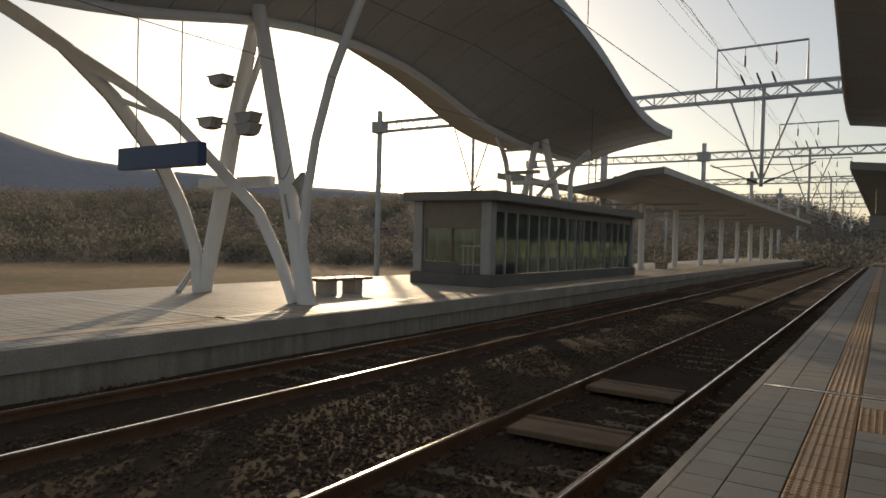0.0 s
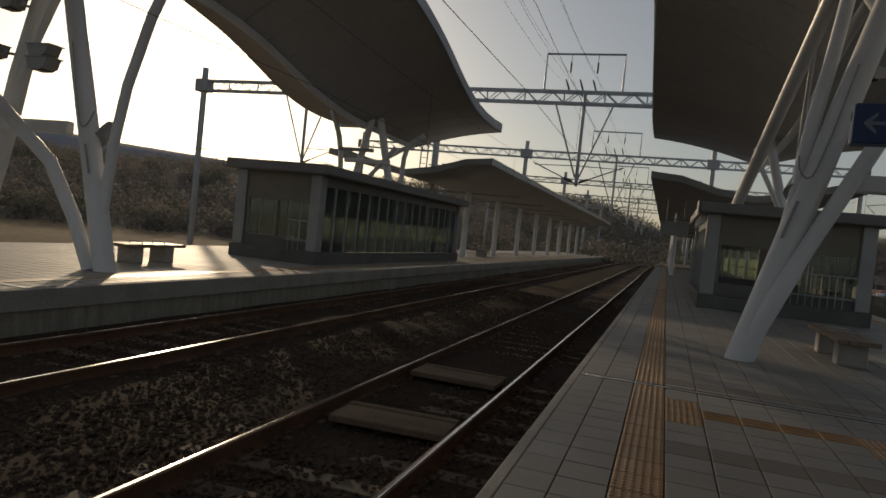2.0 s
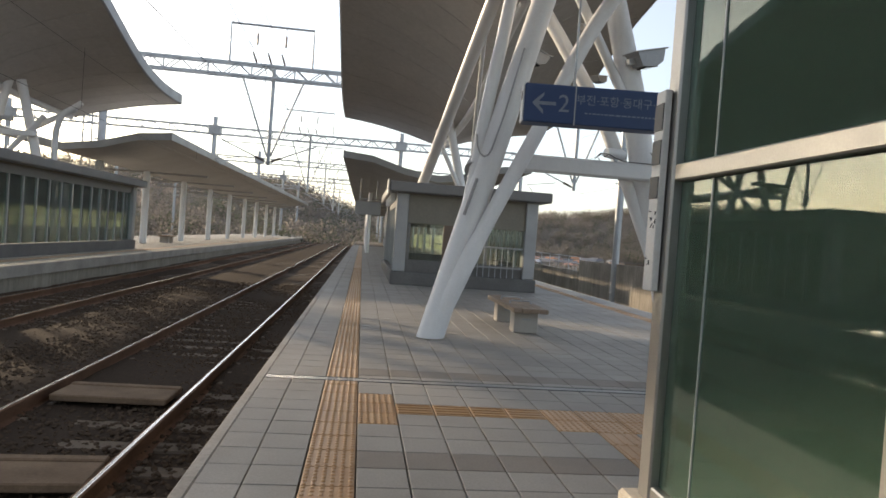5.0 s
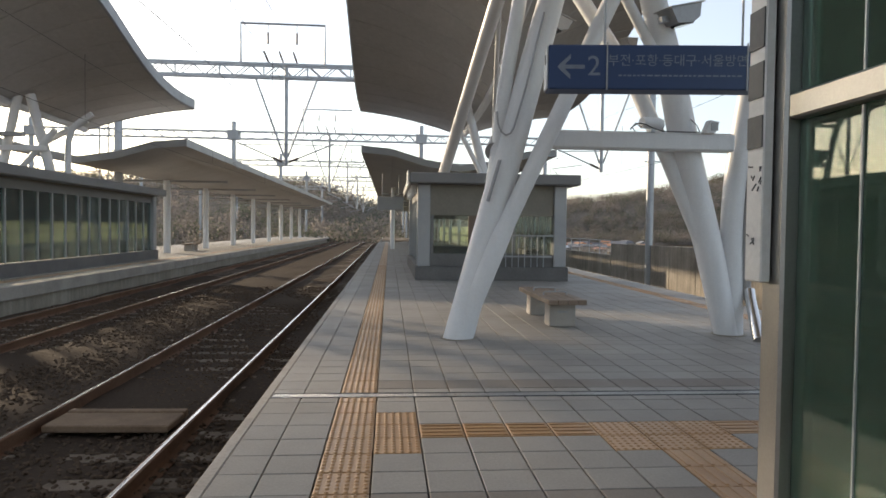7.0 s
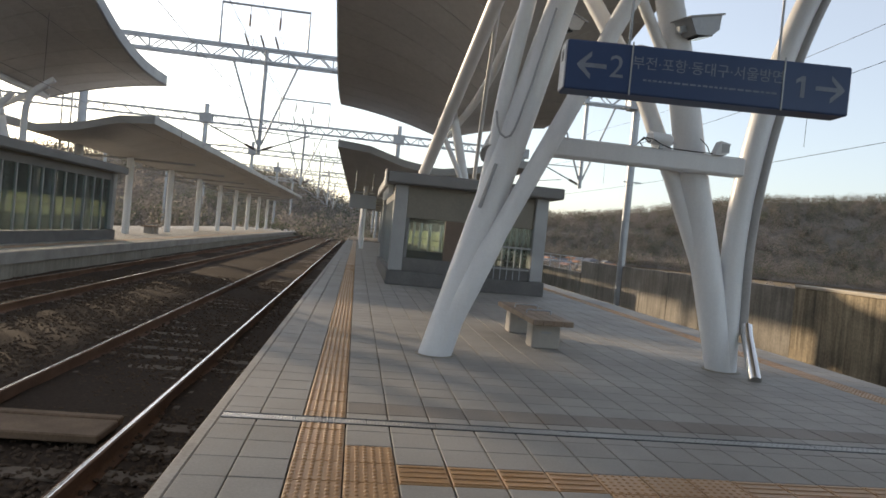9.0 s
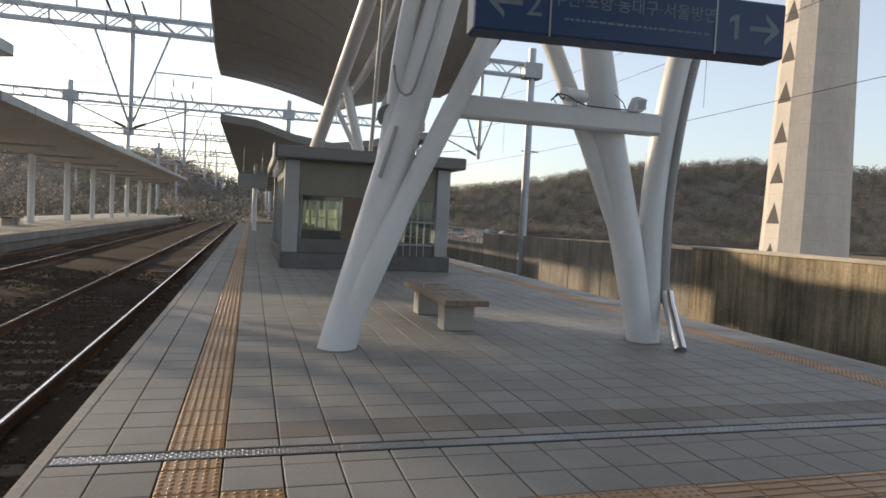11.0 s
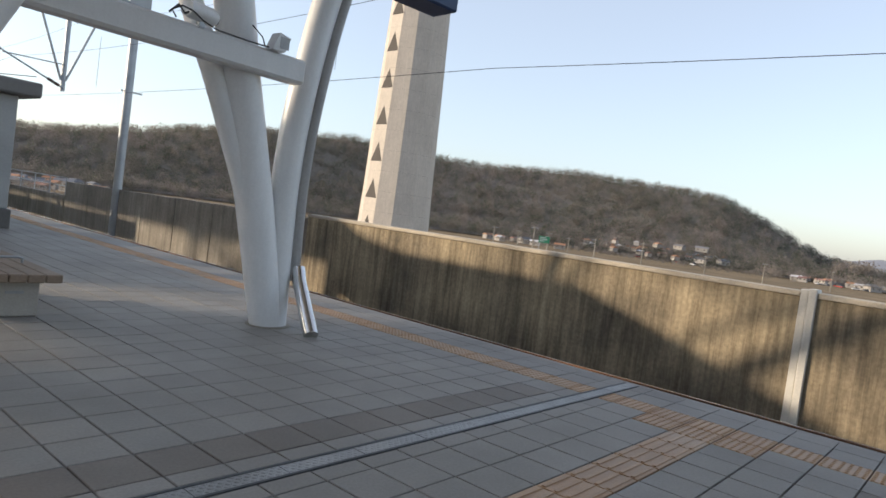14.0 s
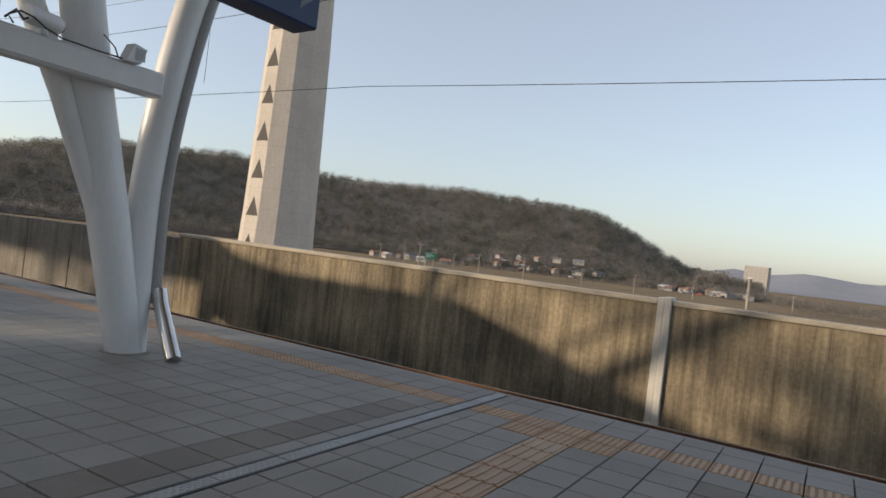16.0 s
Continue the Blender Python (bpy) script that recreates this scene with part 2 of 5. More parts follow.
# ---- mesh helpers ----
class Shape:
    """Collects vertices and faces of one mesh."""
    def __init__(self):
        self.v, self.f, self.s = [], [], []

    def add(self, verts, faces, smooth=False):
        n = len(self.v)
        self.v.extend(verts)
        self.f.extend(tuple(i + n for i in f) for f in faces)
        self.s.extend([smooth] * len(faces))
        return self

    def box(self, x0, x1, y0, y1, z0, z1, c=0.0, m=None):
        """A block, its edges chamfered by c."""
        pts, fs = [], []
        X, Y, Z = (x0, x1), (y0, y1), (z0, z1)
        if c <= 0:
            pts = [(X[i], Y[j], Z[k]) for i in (0, 1) for j in (0, 1) for k in (0, 1)]
            fs = [(0, 1, 3, 2), (4, 6, 7, 5), (0, 4, 5, 1), (2, 3, 7, 6), (0, 2, 6, 4), (1, 5, 7, 3)]
        else:
            at = {}
            for i in (0, 1):
                for j in (0, 1):
                    for k in (0, 1):
                        for ax in range(3):
                            p = [X[i] + (c if i == 0 else -c), Y[j] + (c if j == 0 else -c), Z[k] + (c if k == 0 else -c)]
                            p[ax] = (X[i], Y[j], Z[k])[ax]
                            at[i, j, k, ax] = len(pts)
                            pts.append(tuple(p))
            a = lambda i, j, k, ax: at[i, j, k, ax]
            for i in (0, 1):
                fs.append(tuple(a(i, j, k, 0) for j, k in ((0, 0), (1, 0), (1, 1), (0, 1))))
                fs.append(tuple(a(j, i, k, 1) for j, k in ((0, 0), (1, 0), (1, 1), (0, 1))))
                fs.append(tuple(a(j, k, i, 2) for j, k in ((0, 0), (1, 0), (1, 1), (0, 1))))
                for j in (0, 1):
                    fs.append((a(i, j, 0, 0), a(i, j, 1, 0), a(i, j, 1, 1), a(i, j, 0, 1)))
                    fs.append((a(i, 0, j, 0), a(i, 1, j, 0), a(i, 1, j, 2), a(i, 0, j, 2)))
                    fs.append((a(0, i, j, 1), a(1, i, j, 1), a(1, i, j, 2), a(0, i, j, 2)))
                    for k in (0, 1):
                        fs.append((a(i, j, k, 0), a(i, j, k, 1), a(i, j, k, 2)))
        if m is not None:
            pts = [tuple(m @ Vector(p)) for p in pts]
        return self.add(pts, fs)

    def tube(self, pts, radii, seg=12, caps=True, smooth=True):
        """A round bar along points; radii one number or one for each point."""
        pts = [Vector(p) for p in pts]
        if not isinstance(radii, (list, tuple)):
            radii = [radii] * len(pts)
        rings, up = [], None
        for i, p in enumerate(pts):
            d = (pts[min(i + 1, len(pts) - 1)] - pts[max(i - 1, 0)]).normalized()
            if up is None:
                up = Vector((0, 0, 1)) if abs(d.z) < 0.9 else Vector((0, 1, 0))
            side = d.cross(up).normalized()
            up = side.cross(d).normalized()
            rings.append([tuple(p + radii[i] * (math.cos(2 * math.pi * k / seg) * side + math.sin(2 * math.pi * k / seg) * up)) for k in range(seg)])
        v = [q for r in rings for q in r]
        f = [(i * seg + k, i * seg + (k + 1) % seg, (i + 1) * seg + (k + 1) % seg, (i + 1) * seg + k) for i in range(len(pts) - 1) for k in range(seg)]
        self.add(v, f, smooth)
        if caps:
            self.add(rings[0], [tuple(range(seg))[::-1]])
            self.add(rings[-1], [tuple(range(seg))])
        return self

    def prism(self, outline, depth, m):
        """A flat outline in x, y made solid over depth along z, then placed by m."""
        n = len(outline)
        v = [tuple(m @ Vector((x, y, 0))) for x, y in outline] + [tuple(m @ Vector((x, y, depth))) for x, y in outline]
        f = [tuple(range(n))[::-1], tuple(range(n, 2 * n))] + [(i, (i + 1) % n, n + (i + 1) % n, n + i) for i in range(n)]
        return self.add(v, f)

    def mesh(self, name, mat):
        me = bpy.data.meshes.new(name)
        me.from_pydata(self.v, [], self.f)
        me.polygons.foreach_set("use_smooth", self.s)
        bm = bmesh.new(); bm.from_mesh(me)
        if len(bm.faces) < 60000:
            bmesh.ops.recalc_face_normals(bm, faces=bm.faces)
        bm.to_mesh(me); bm.free()
        me.materials.append(mat)
        return me


def part(name, shape, mat, parent, label=""):
    ob = new(name, shape.mesh(name, mat) if isinstance(shape, Shape) else shape)
    ob.parent = parent
    return tagged(ob, label)


def thing(name, label, category, group="", kind="", at=None):
    ob = new(name)
    ob.empty_display_size = 0.2
    if at is not None:
        ob.matrix_world = at
    return tagged(ob, label, category, group, kind)


def solid(name, shape, mat, label, category, group="", kind=""):
    return tagged(new(name, shape.mesh(name, mat)), label, category, group, kind)


def blob(rng, squash=1.0, seg=5):
    """A rough little lump: points and faces round the origin."""
    v = [(0, 0, 0.5 * squash * rng.uniform(0.8, 1.25))]
    for ring, zz in ((0.42, 0.25), (0.5, -0.1)):
        for k in range(seg):
            a = 2 * math.pi * (k + 0.5 * (zz < 0)) / seg + rng.uniform(-0.25, 0.25)
            r = ring * rng.uniform(0.7, 1.25)
            v.append((r * math.cos(a), r * math.sin(a), (zz + rng.uniform(-0.12, 0.12)) * squash))
    v.append((0, 0, -0.42 * squash))
    f = [(0, 1 + k, 1 + (k + 1) % seg) for k in range(seg)]
    f += [(1 + k, 1 + seg + k, 1 + (k + 1) % seg) for k in range(seg)] + [(1 + (k + 1) % seg, 1 + seg + k, 1 + seg + (k + 1) % seg) for k in range(seg)]
    f += [(1 + seg + k, 1 + 2 * seg, 1 + seg + (k + 1) % seg) for k in range(seg)]
    return np.array(v), f


def scatter(name, spots, mat, label, category, squash=1.0, seed=1, lumps=1, spread=0.5):
    """Many small lumps as one mesh of uncountable stuff; spots: x, y, z, size."""
    rng = random.Random(seed)
    kinds = [blob(rng, squash) for _ in range(12)]
    vs, fs, n = [], [], 0
    for x, y, z, s in spots:
        for _ in range(lumps):
            v, f = kinds[rng.randrange(12)]
            a = rng.uniform(0, 6.283)
            ca, sa, k = math.cos(a) * s, math.sin(a) * s, s * rng.uniform(0.7, 1.15)
            ox, oy, oz = (rng.uniform(-spread, spread) * s for _ in range(3)) if lumps > 1 else (0, 0, 0)
            w = np.stack((v[:, 0] * ca - v[:, 1] * sa + x + ox, v[:, 0] * sa + v[:, 1] * ca + y + oy, v[:, 2] * k + z + oz), 1)
            vs.append(w); fs.extend(tuple(i + n for i in q) for q in f); n += len(v)
    me = bpy.data.meshes.new(name)
    me.from_pydata(np.concatenate(vs).tolist(), [], fs)
    me.materials.append(mat)
    return tagged(new(name, me), label, category, kind="stuff")


def twig_clouds(name, spots, mat, label, seed=1, count=26, tall=1.2, fine=0.07):
    """Leafless or needled crowns: clouds of small slivers, one mesh of uncountable stuff; spots: x, y, z, size."""
    rs = np.random.RandomState(seed)
    n = len(spots) * count
    base = np.repeat(np.array(spots), count, axis=0)
    d = rs.normal(size=(n, 3)); d /= np.linalg.norm(d, axis=1)[:, None]
    mid = d * (rs.rand(n, 1) ** 0.45) * 0.5 * np.array((1, 1, tall)) * base[:, 3:4] + base[:, :3]
    mid[:, 2] = np.maximum(mid[:, 2], base[:, 2] - 0.45 * base[:, 3])
    corners = []
    for k in range(3):
        e = rs.normal(size=(n, 3)); e /= np.linalg.norm(e, axis=1)[:, None]
        corners.append(mid + e * base[:, 3:4] * (fine + 1.15 * fine * rs.rand(n, 1)))
    v = np.stack(corners, 1).reshape(-1, 3)
    me = bpy.data.meshes.new(name)
    me.from_pydata(v.tolist(), [], np.arange(3 * n).reshape(-1, 3).tolist())
    me.materials.append(mat)
    return tagged(new(name, me), label, "trees", kind="stuff")


def smooth01(a, b, x):
    t = min(1.0, max(0.0, (x - a) / (b - a)))
    return t * t * (3 - 2 * t)


def curve_at(table, x):
    """Straight-line reading of a short table of (x, value)."""
    return float(np.interp(x, [p[0] for p in table], [p[1] for p in table]))

# ---- ground and distance ----
def ground_z(x, y):
    z = -0.80
    z -= 7.2 * smooth01(14.0, 48.0, x) + 1.3 * smooth01(10.2, 12.0, x)
    z -= 1.6 * smooth01(17.0, 34.0, -x)
    return z


def build_ground():
    xs = [-3600, -1800, -900, -500, -300, -180, -110, -70, -50, -40, -34, -30, -26, -22, -18, -15, -10, -5, 0, 5, 10, 13, 15, 18, 22, 26, 30, 35, 40, 45, 50, 70, 110, 180, 300, 500, 900, 1800, 3600]
    ys = [-3600, -1500, -600, -250, -100, -50, -20, 0, 20, 40, 60, 80, 110, 150, 220, 320, 480, 700, 1100, 2000, 3600]
    s = Shape()
    s.add([(x, y, ground_z(x, y) + (0.25 * noise.noise((x * 0.05, y * 0.05, 0)) if abs(x) > 30 else 0)) for y in ys for x in xs],
          [(j * len(xs) + i, j * len(xs) + i + 1, (j + 1) * len(xs) + i + 1, (j + 1) * len(xs) + i) for j in range(len(ys) - 1) for i in range(len(xs) - 1)], True)
    solid("ground", s, EARTH, "brown winter ground of dry grass and earth", "ground", kind="structure")


def polar_hill(name, table, r0, r1, z0, mat, label, step=1.2, rough=0.10, seed=3.0):
    """A ridge seen under the elevations of table (bearing in degrees right of the track: slope of the sight line)."""
    a0, a1 = table[0][0], table[-1][0]
    n, m = int((a1 - a0) / step) + 1, 14
    s, heights = Shape(), {}
    for i in range(n):
        a = a0 + (a1 - a0) * i / (n - 1)
        e = curve_at(table, a)
        for j in range(m):
            q = j / (m - 1)
            r = r0 + (r1 - r0) * q * 1.45
            top = 1.3 + e * r1 - z0
            h = top * (smooth01(0.0, 0.69, q) if q < 0.69 else 1 - 0.5 * smooth01(0.69, 1.0, q))
            h *= 1 + rough * noise.noise((a * 0.11 + seed, q * 4.0, seed))
            s.v.append((1.2 + r * math.sin(radians(a)), 5 + r * math.cos(radians(a)), z0 + h - 0.5))
    for i in range(n - 1):
        for j in range(m - 1):
            s.f.append((i * m + j, (i + 1) * m + j, (i + 1) * m + j + 1, i * m + j + 1))
            s.s.append(True)
    solid(name, s, mat, label, "hill", kind="structure")
    return s.v, m, n


def hill_spots(grid, m, n, count, size, seed, lift=0.3, rows=(0.0, 0.75)):
    """Places for trees strewn over a hill's sheet."""
    rng = random.Random(seed)
    spots = []
    for _ in range(count):
        i, j = rng.uniform(0, n - 1.001), rng.uniform(rows[0] * (m - 1), rows[1] * (m - 1.001))
        a, b = int(i), int(j)
        fi, fj = i - a, j - b
        p = [Vector(grid[(a + u) * m + b + w]) for u in (0, 1) for w in (0, 1)]
        q = (p[0] * (1 - fi) * (1 - fj) + p[1] * (1 - fi) * fj + p[2] * fi * (1 - fj) + p[3] * fi * fj)
        s = size * rng.uniform(0.6, 1.3)
        spots.append((q.x, q.y, q.z + lift * s, s))
    return spots


build_ground()
RIGHT_RIDGE = [(6, 0.030), (12, 0.040), (16, 0.043), (20, 0.047), (24, 0.058), (28, 0.074), (33, 0.090), (38, 0.091), (43, 0.088), (48, 0.086), (57, 0.083), (62, 0.083), (66, 0.084), (69, 0.080), (72, 0.073), (74, 0.056), (76, 0.038), (79, 0.010), (81, 0.002), (85, -0.004)]
g, gm, gn = polar_hill("hill", RIGHT_RIDGE, 520, 700, -8.0, HILL_SOIL, "wooded winter hill with bare brown trees")
spots = hill_spots(g, gm, gn, 10500, 7.5, 5, 0.35)
twig_clouds("bare_woodland", [p for k, p in enumerate(spots) if k % 6 < 4], BARE, "bare brown deciduous trees covering the hill", 7, 85, fine=0.042)
twig_clouds("pine_woodland", [p for k, p in enumerate(spots) if k % 6 > 3], PINE, "dark green pines among bare trees on the hill", 8, 85, fine=0.042)
LEFT_RIDGE = [(-100, 0.045), (-85, 0.040), (-68, 0.040), (-56, 0.047), (-43, 0.050), (-36, 0.058), (-31, 0.062), (-24, 0.060), (-17, 0.058), (-13, 0.062), (-8, 0.064), (-5.5, 0.058), (-4, 0.042), (-2.5, 0.030), (0, 0.022), (4, 0.024), (8, 0.03)]
g, gm, gn = polar_hill("hill", LEFT_RIDGE, 75, 210, -2.3, HILL_SOIL, "low wooded rise behind the tracks", seed=9.0, rough=0.16)
spots = hill_spots(g, gm, gn, 6500, 3.4, 11, 0.4, (0.05, 0.78))
twig_clouds("bare_woodland", [p for k, p in enumerate(spots) if k % 3], BARE, "leafless brown trees on the rise beyond the railway", 17, 80, fine=0.045)
twig_clouds("pine_woodland", [p for k, p in enumerate(spots) if not k % 3], PINE, "dark evergreen shrubs on the rise beyond the railway", 18, 80, fine=0.045)
# both far ridges carry their haze in the base colour
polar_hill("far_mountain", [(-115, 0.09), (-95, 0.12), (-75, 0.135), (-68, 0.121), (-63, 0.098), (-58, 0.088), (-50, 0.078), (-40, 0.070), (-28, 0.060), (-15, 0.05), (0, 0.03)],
           1500, 2100, -3.0, HAZED_HILL, "mountain ridge far away, blue haze painted into its colour", rough=0.06)
polar_hill("far_mountain", [(60, 0.010), (70, 0.012), (75, 0.010), (78, 0.015), (80.5, 0.012), (83, 0.021), (85, 0.017), (88, 0.026), (92, 0.018), (96, 0.025), (105, 0.018), (130, 0.03)], 2000, 2700, -8.0, HAZED_HILL, "far ridge on the horizon, pale haze painted into its colour", rough=0.12)


# ---- platforms ----
W = 7.5                   # width of the near platform
TILE = 0.3
HALF = 0.135              # depth of the cut row on each side of the drain
GRATE = 8.87              # the drain grate's near edge
OPP = -7.2                # the far platform's edge


def paver_mesh(sx, sy, gap=0.0105, h=0.035, c=0.003):
    s = Shape()
    x, y = sx / 2 - gap / 2, sy / 2 - gap / 2
    s.add([(-x, -y, -h), (x, -y, -h), (x, y, -h), (-x, y, -h), (-x, -y, -c), (x, -y, -c), (x, y, -c), (-x, y, -c),
           (-x + c, -y + c, 0), (x - c, -y + c, 0), (x - c, y - c, 0), (-x + c, y - c, 0)],
          [(0, 1, 5, 4), (1, 2, 6, 5), (2, 3, 7, 6), (3, 0, 4, 7), (4, 5, 9, 8), (5, 6, 10, 9), (6, 7, 11, 10), (7, 4, 8, 11), (8, 9, 10, 11)])
    return s


def tactile_mesh(bars=False, rows=6):
    s = paver_mesh(TILE, TILE if rows == 6 else HALF)
    if bars:
        for k in range(4):
            y = -0.11 + k * 0.0733
            s.box(-0.135, 0.135, y - 0.013, y + 0.013, -0.001, 0.006, 0.003)
    else:
        for i in range(6):
            for j in range(rows):
                x, y = -0.125 + i * 0.05, (j - (rows - 1) / 2) * 0.05 * (1 if rows == 6 else 0.9)
                rings = [[(x + r * math.cos(k * 0.7854), y + r * math.sin(k * 0.7854), z) for k in range(8)] for r, z in ((0.0145, -0.001), (0.013, 0.0032), (0.0065, 0.0055))]
                s.add(rings[0] + rings[1] + rings[2], [(q * 8 + k, q * 8 + (k + 1) % 8, q * 8 + 8 + (k + 1) % 8, q * 8 + 8 + k) for q in range(2) for k in range(8)] + [tuple(range(16, 24))], True)
    return s


platform_near = thing("platform", "pale grey paved island platform beside the tracks", "platform", kind="structure")
part("foundation", Shape().box(0.06, W - 0.06, -30, 150, -0.9, -0.036), JOINT, platform_near)
part("coping", Shape().box(-0.03, 0.055, -30, 150, -0.30, -0.004, 0.012), COPING, platform_near, "worn grey concrete platform edge")
part("coping", Shape().box(W - 0.055, W + 0.03, -30, 150, -0.30, -0.004, 0.012), COPING, platform_near, "worn grey concrete platform edge")
part("platform_face", Shape().box(0.0, 0.058, -30, 150, -0.9, -0.302), CONCRETE, platform_near, "dark stained concrete platform face")
part("platform_face", Shape().box(W - 0.058, W, -30, 150, -0.9, -0.302), CONCRETE, platform_near, "dark stained concrete platform face")

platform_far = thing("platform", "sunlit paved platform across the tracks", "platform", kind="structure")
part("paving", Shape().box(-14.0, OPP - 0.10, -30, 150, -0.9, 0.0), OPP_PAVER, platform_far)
part("coping", Shape().box(OPP - 0.098, OPP + 0.03, -30, 150, -0.30, -0.004, 0.012), COPING, platform_far)
part("platform_face", Shape().box(OPP - 0.098, OPP - 0.02, -30, 150, -0.9, -0.302), CONCRETE, platform_far, "shadowed concrete platform face")
joints = Shape()
for k in range(1, 22):
    joints.box(OPP - 0.1 - k * 0.3 - 0.004, OPP - 0.1 - k * 0.3 + 0.004, -5, 60, -0.01, 0.0015)
for k in range(-10, 180):
    joints.box(-13.9, OPP - 0.11, k * 0.3 - 0.004, k * 0.3 + 0.004, -0.01, 0.0012)
tagged(part("paving_joints", joints, JOINT, platform_far), kind="stuff")
part("tactile_strip", Shape().box(OPP - 0.9, OPP - 0.6, -5, 120, -0.01, 0.006, 0.002), TACTILE, platform_far, "worn ochre tactile paving strip")
grate = thing("drain_grate", "bright steel drain grate across the far platform", "drain")
part("frame", Shape().box(-12.6, OPP - 0.05, 8.45, 8.58, -0.01, 0.006, 0.002), GALV, grate)

# ---- tracks ----
def rail_profile():
    """Half of a flat-bottomed rail, foot to head."""
    half = [(0.075, 0.0), (0.075, 0.012), (0.02, 0.03), (0.009, 0.045), (0.009, 0.125), (0.034, 0.138), (0.036, 0.162), (0.031, 0.171), (0.016, 0.1738)]
    return half, [(0.016, 0.1738), (0.009, 0.1745)]


def build_rail(x, z, group):
    half, head = rail_profile()
    rail = thing("rail", "steel running rail with rusty sides and a polished top", "rail", group)
    for name, line, mat, label in (("web", half, RAIL_RUST, "rust brown web and foot"), ("head", head, RAIL_TOP, "shiny worn rail head")):
        outline = [(a, b) for a, b in line] + [(-a, b) for a, b in reversed(line)]
        m = Matrix(((1, 0, 0, x), (0, 0, 1, -60), (0, 1, 0, z - 0.1745), (0, 0, 0, 1)))
        part(name, Shape().prism(outline, 460, m), mat, rail, label)


SLEEPER_MESH = None
def build_track(center, z, group, near):
    global SLEEPER_MESH
    for x in (center - 0.7175, center + 0.7175):
        build_rail(x, z, group + " rails")
    if SLEEPER_MESH is None:
        s = Shape()
        prof = [(-0.14, 0.0), (0.14, 0.0), (0.105, 0.14), (-0.105, 0.14)]
        s.prism(prof, 2.4, Matrix(((0, 0, 1, -1.2), (1, 0, 0, 0), (0, 1, 0, -0.30), (0, 0, 0, 1))))
        for x in (-0.7175, 0.7175):
            for d in (-0.11, 0.11):
                s.box(x + d - 0.03, x + d + 0.03, -0.05, 0.05, -0.17, -0.135, 0.008)
        SLEEPER_MESH = s.mesh("sleeper", SLEEPER)
    for k in range(near):
        y = 0.4 + 0.6 * k
        ob = tagged(new("sleeper", SLEEPER_MESH), "dusty concrete sleeper bedded in brown ballast", "sleeper", group + " sleepers")
        ob.matrix_world = pose(center, y, z)
    s = Shape()
    prof = [(-0.14, -0.30), (0.14, -0.30), (0.105, -0.16), (-0.105, -0.16)]
    for k in range(near, 260):
        s.prism(prof, 2.4, Matrix(((0, 0, 1, center - 1.2), (1, 0, 0, 0.4 + 0.6 * k), (0, 1, 0, z), (0, 0, 0, 1))))
    solid("sleepers", s, SLEEPER, "row of concrete sleepers running far off", "sleeper", kind="stuff")


RAIL_Z = -0.48
build_track(-1.605, RAIL_Z, "near track", 45)
build_track(-5.62, RAIL_Z, "far track", 30)
build_track(W + 1.63, RAIL_Z, "side track", 4)


def build_ballast(x0, x1, name):
    s, nx, y0, y1, ny = Shape(), 26, -60, 200, 520
    for j in range(ny + 1):
        y = y0 + (y1 - y0) * j / ny
        for i in range(nx + 1):
            x = x0 + (x1 - x0) * i / nx
            s.v.append((x, y, -0.638 - 0.75 * smooth01(10.3, 12.8, x) + 0.02 * noise.noise((x * 2.2, y * 2.2, 3)) + 0.05 * noise.noise((x * 0.7, y * 0.4, 8))))
    s.f = [(j * (nx + 1) + i, j * (nx + 1) + i + 1, (j + 1) * (nx + 1) + i + 1, (j + 1) * (nx + 1) + i) for j in range(ny) for i in range(nx)]
    s.s = [True] * len(s.f)
    solid("ballast_bed", s, BALLAST_BED, "dark rust-brown bed of track ballast", "ballast", kind="structure")


build_ballast(OPP - 0.02, 0.0, "near")
build_ballast(W, 12.95, "side")
rng = random.Random(21)
stones = []
for _ in range(42000):
    y = 3.0 + 23 * rng.random() ** 1.4
    x = rng.uniform(OPP + 0.05, -0.05)
    stones.append((x, y, -0.64 + rng.uniform(-0.02, 0.02), rng.uniform(0.03, 0.06)))
scatter("ballast_stones", stones, BALLAST, "loose rust-brown ballast stones between the rails", "ballast", 0.8, 22)
for x, y, a in ((-1.55, 8.0, 3), (-1.62, 10.35, -2)):
    b = thing("crossing_plank", "weathered brown timber plank lying between the rails", "plank", "track planks", at=pose(x, y, -0.56, 0, 0, a))
    part("board", Shape().box(-0.58, 0.58, -0.45, 0.0, -0.02, 0.05, 0.012), PLANK, b)
    part("board", Shape().box(-0.58, 0.58, 0.02, 0.12, -0.02, 0.06, 0.012), PLANK, b)


# ---- canopies ----
PEAK_Y = 14.0
EAVE = [(0, 8.05), (2, 8.0), (4.5, 7.65), (6.7, 7.25), (8.8, 6.6), (10.2, 6.15), (11.8, 5.88), (13.5, 5.78), (15.4, 5.86)]
KEEL = [(0, 6.4), (2, 6.32), (4, 5.95), (6, 5.42), (8.5, 5.1), (12, 5.0), (15.4, 4.98)]


def soft_curve(table, d):
    return (curve_at(table, max(0, d - 0.8)) + curve_at(table, d) + curve_at(table, min(15.4, d + 0.8))) / 3


def under_z(u, d):
    k, e = soft_curve(KEEL, d), soft_curve(EAVE, d)
    return k + (e - k) * (1.6 * u - 0.6 * u * u)


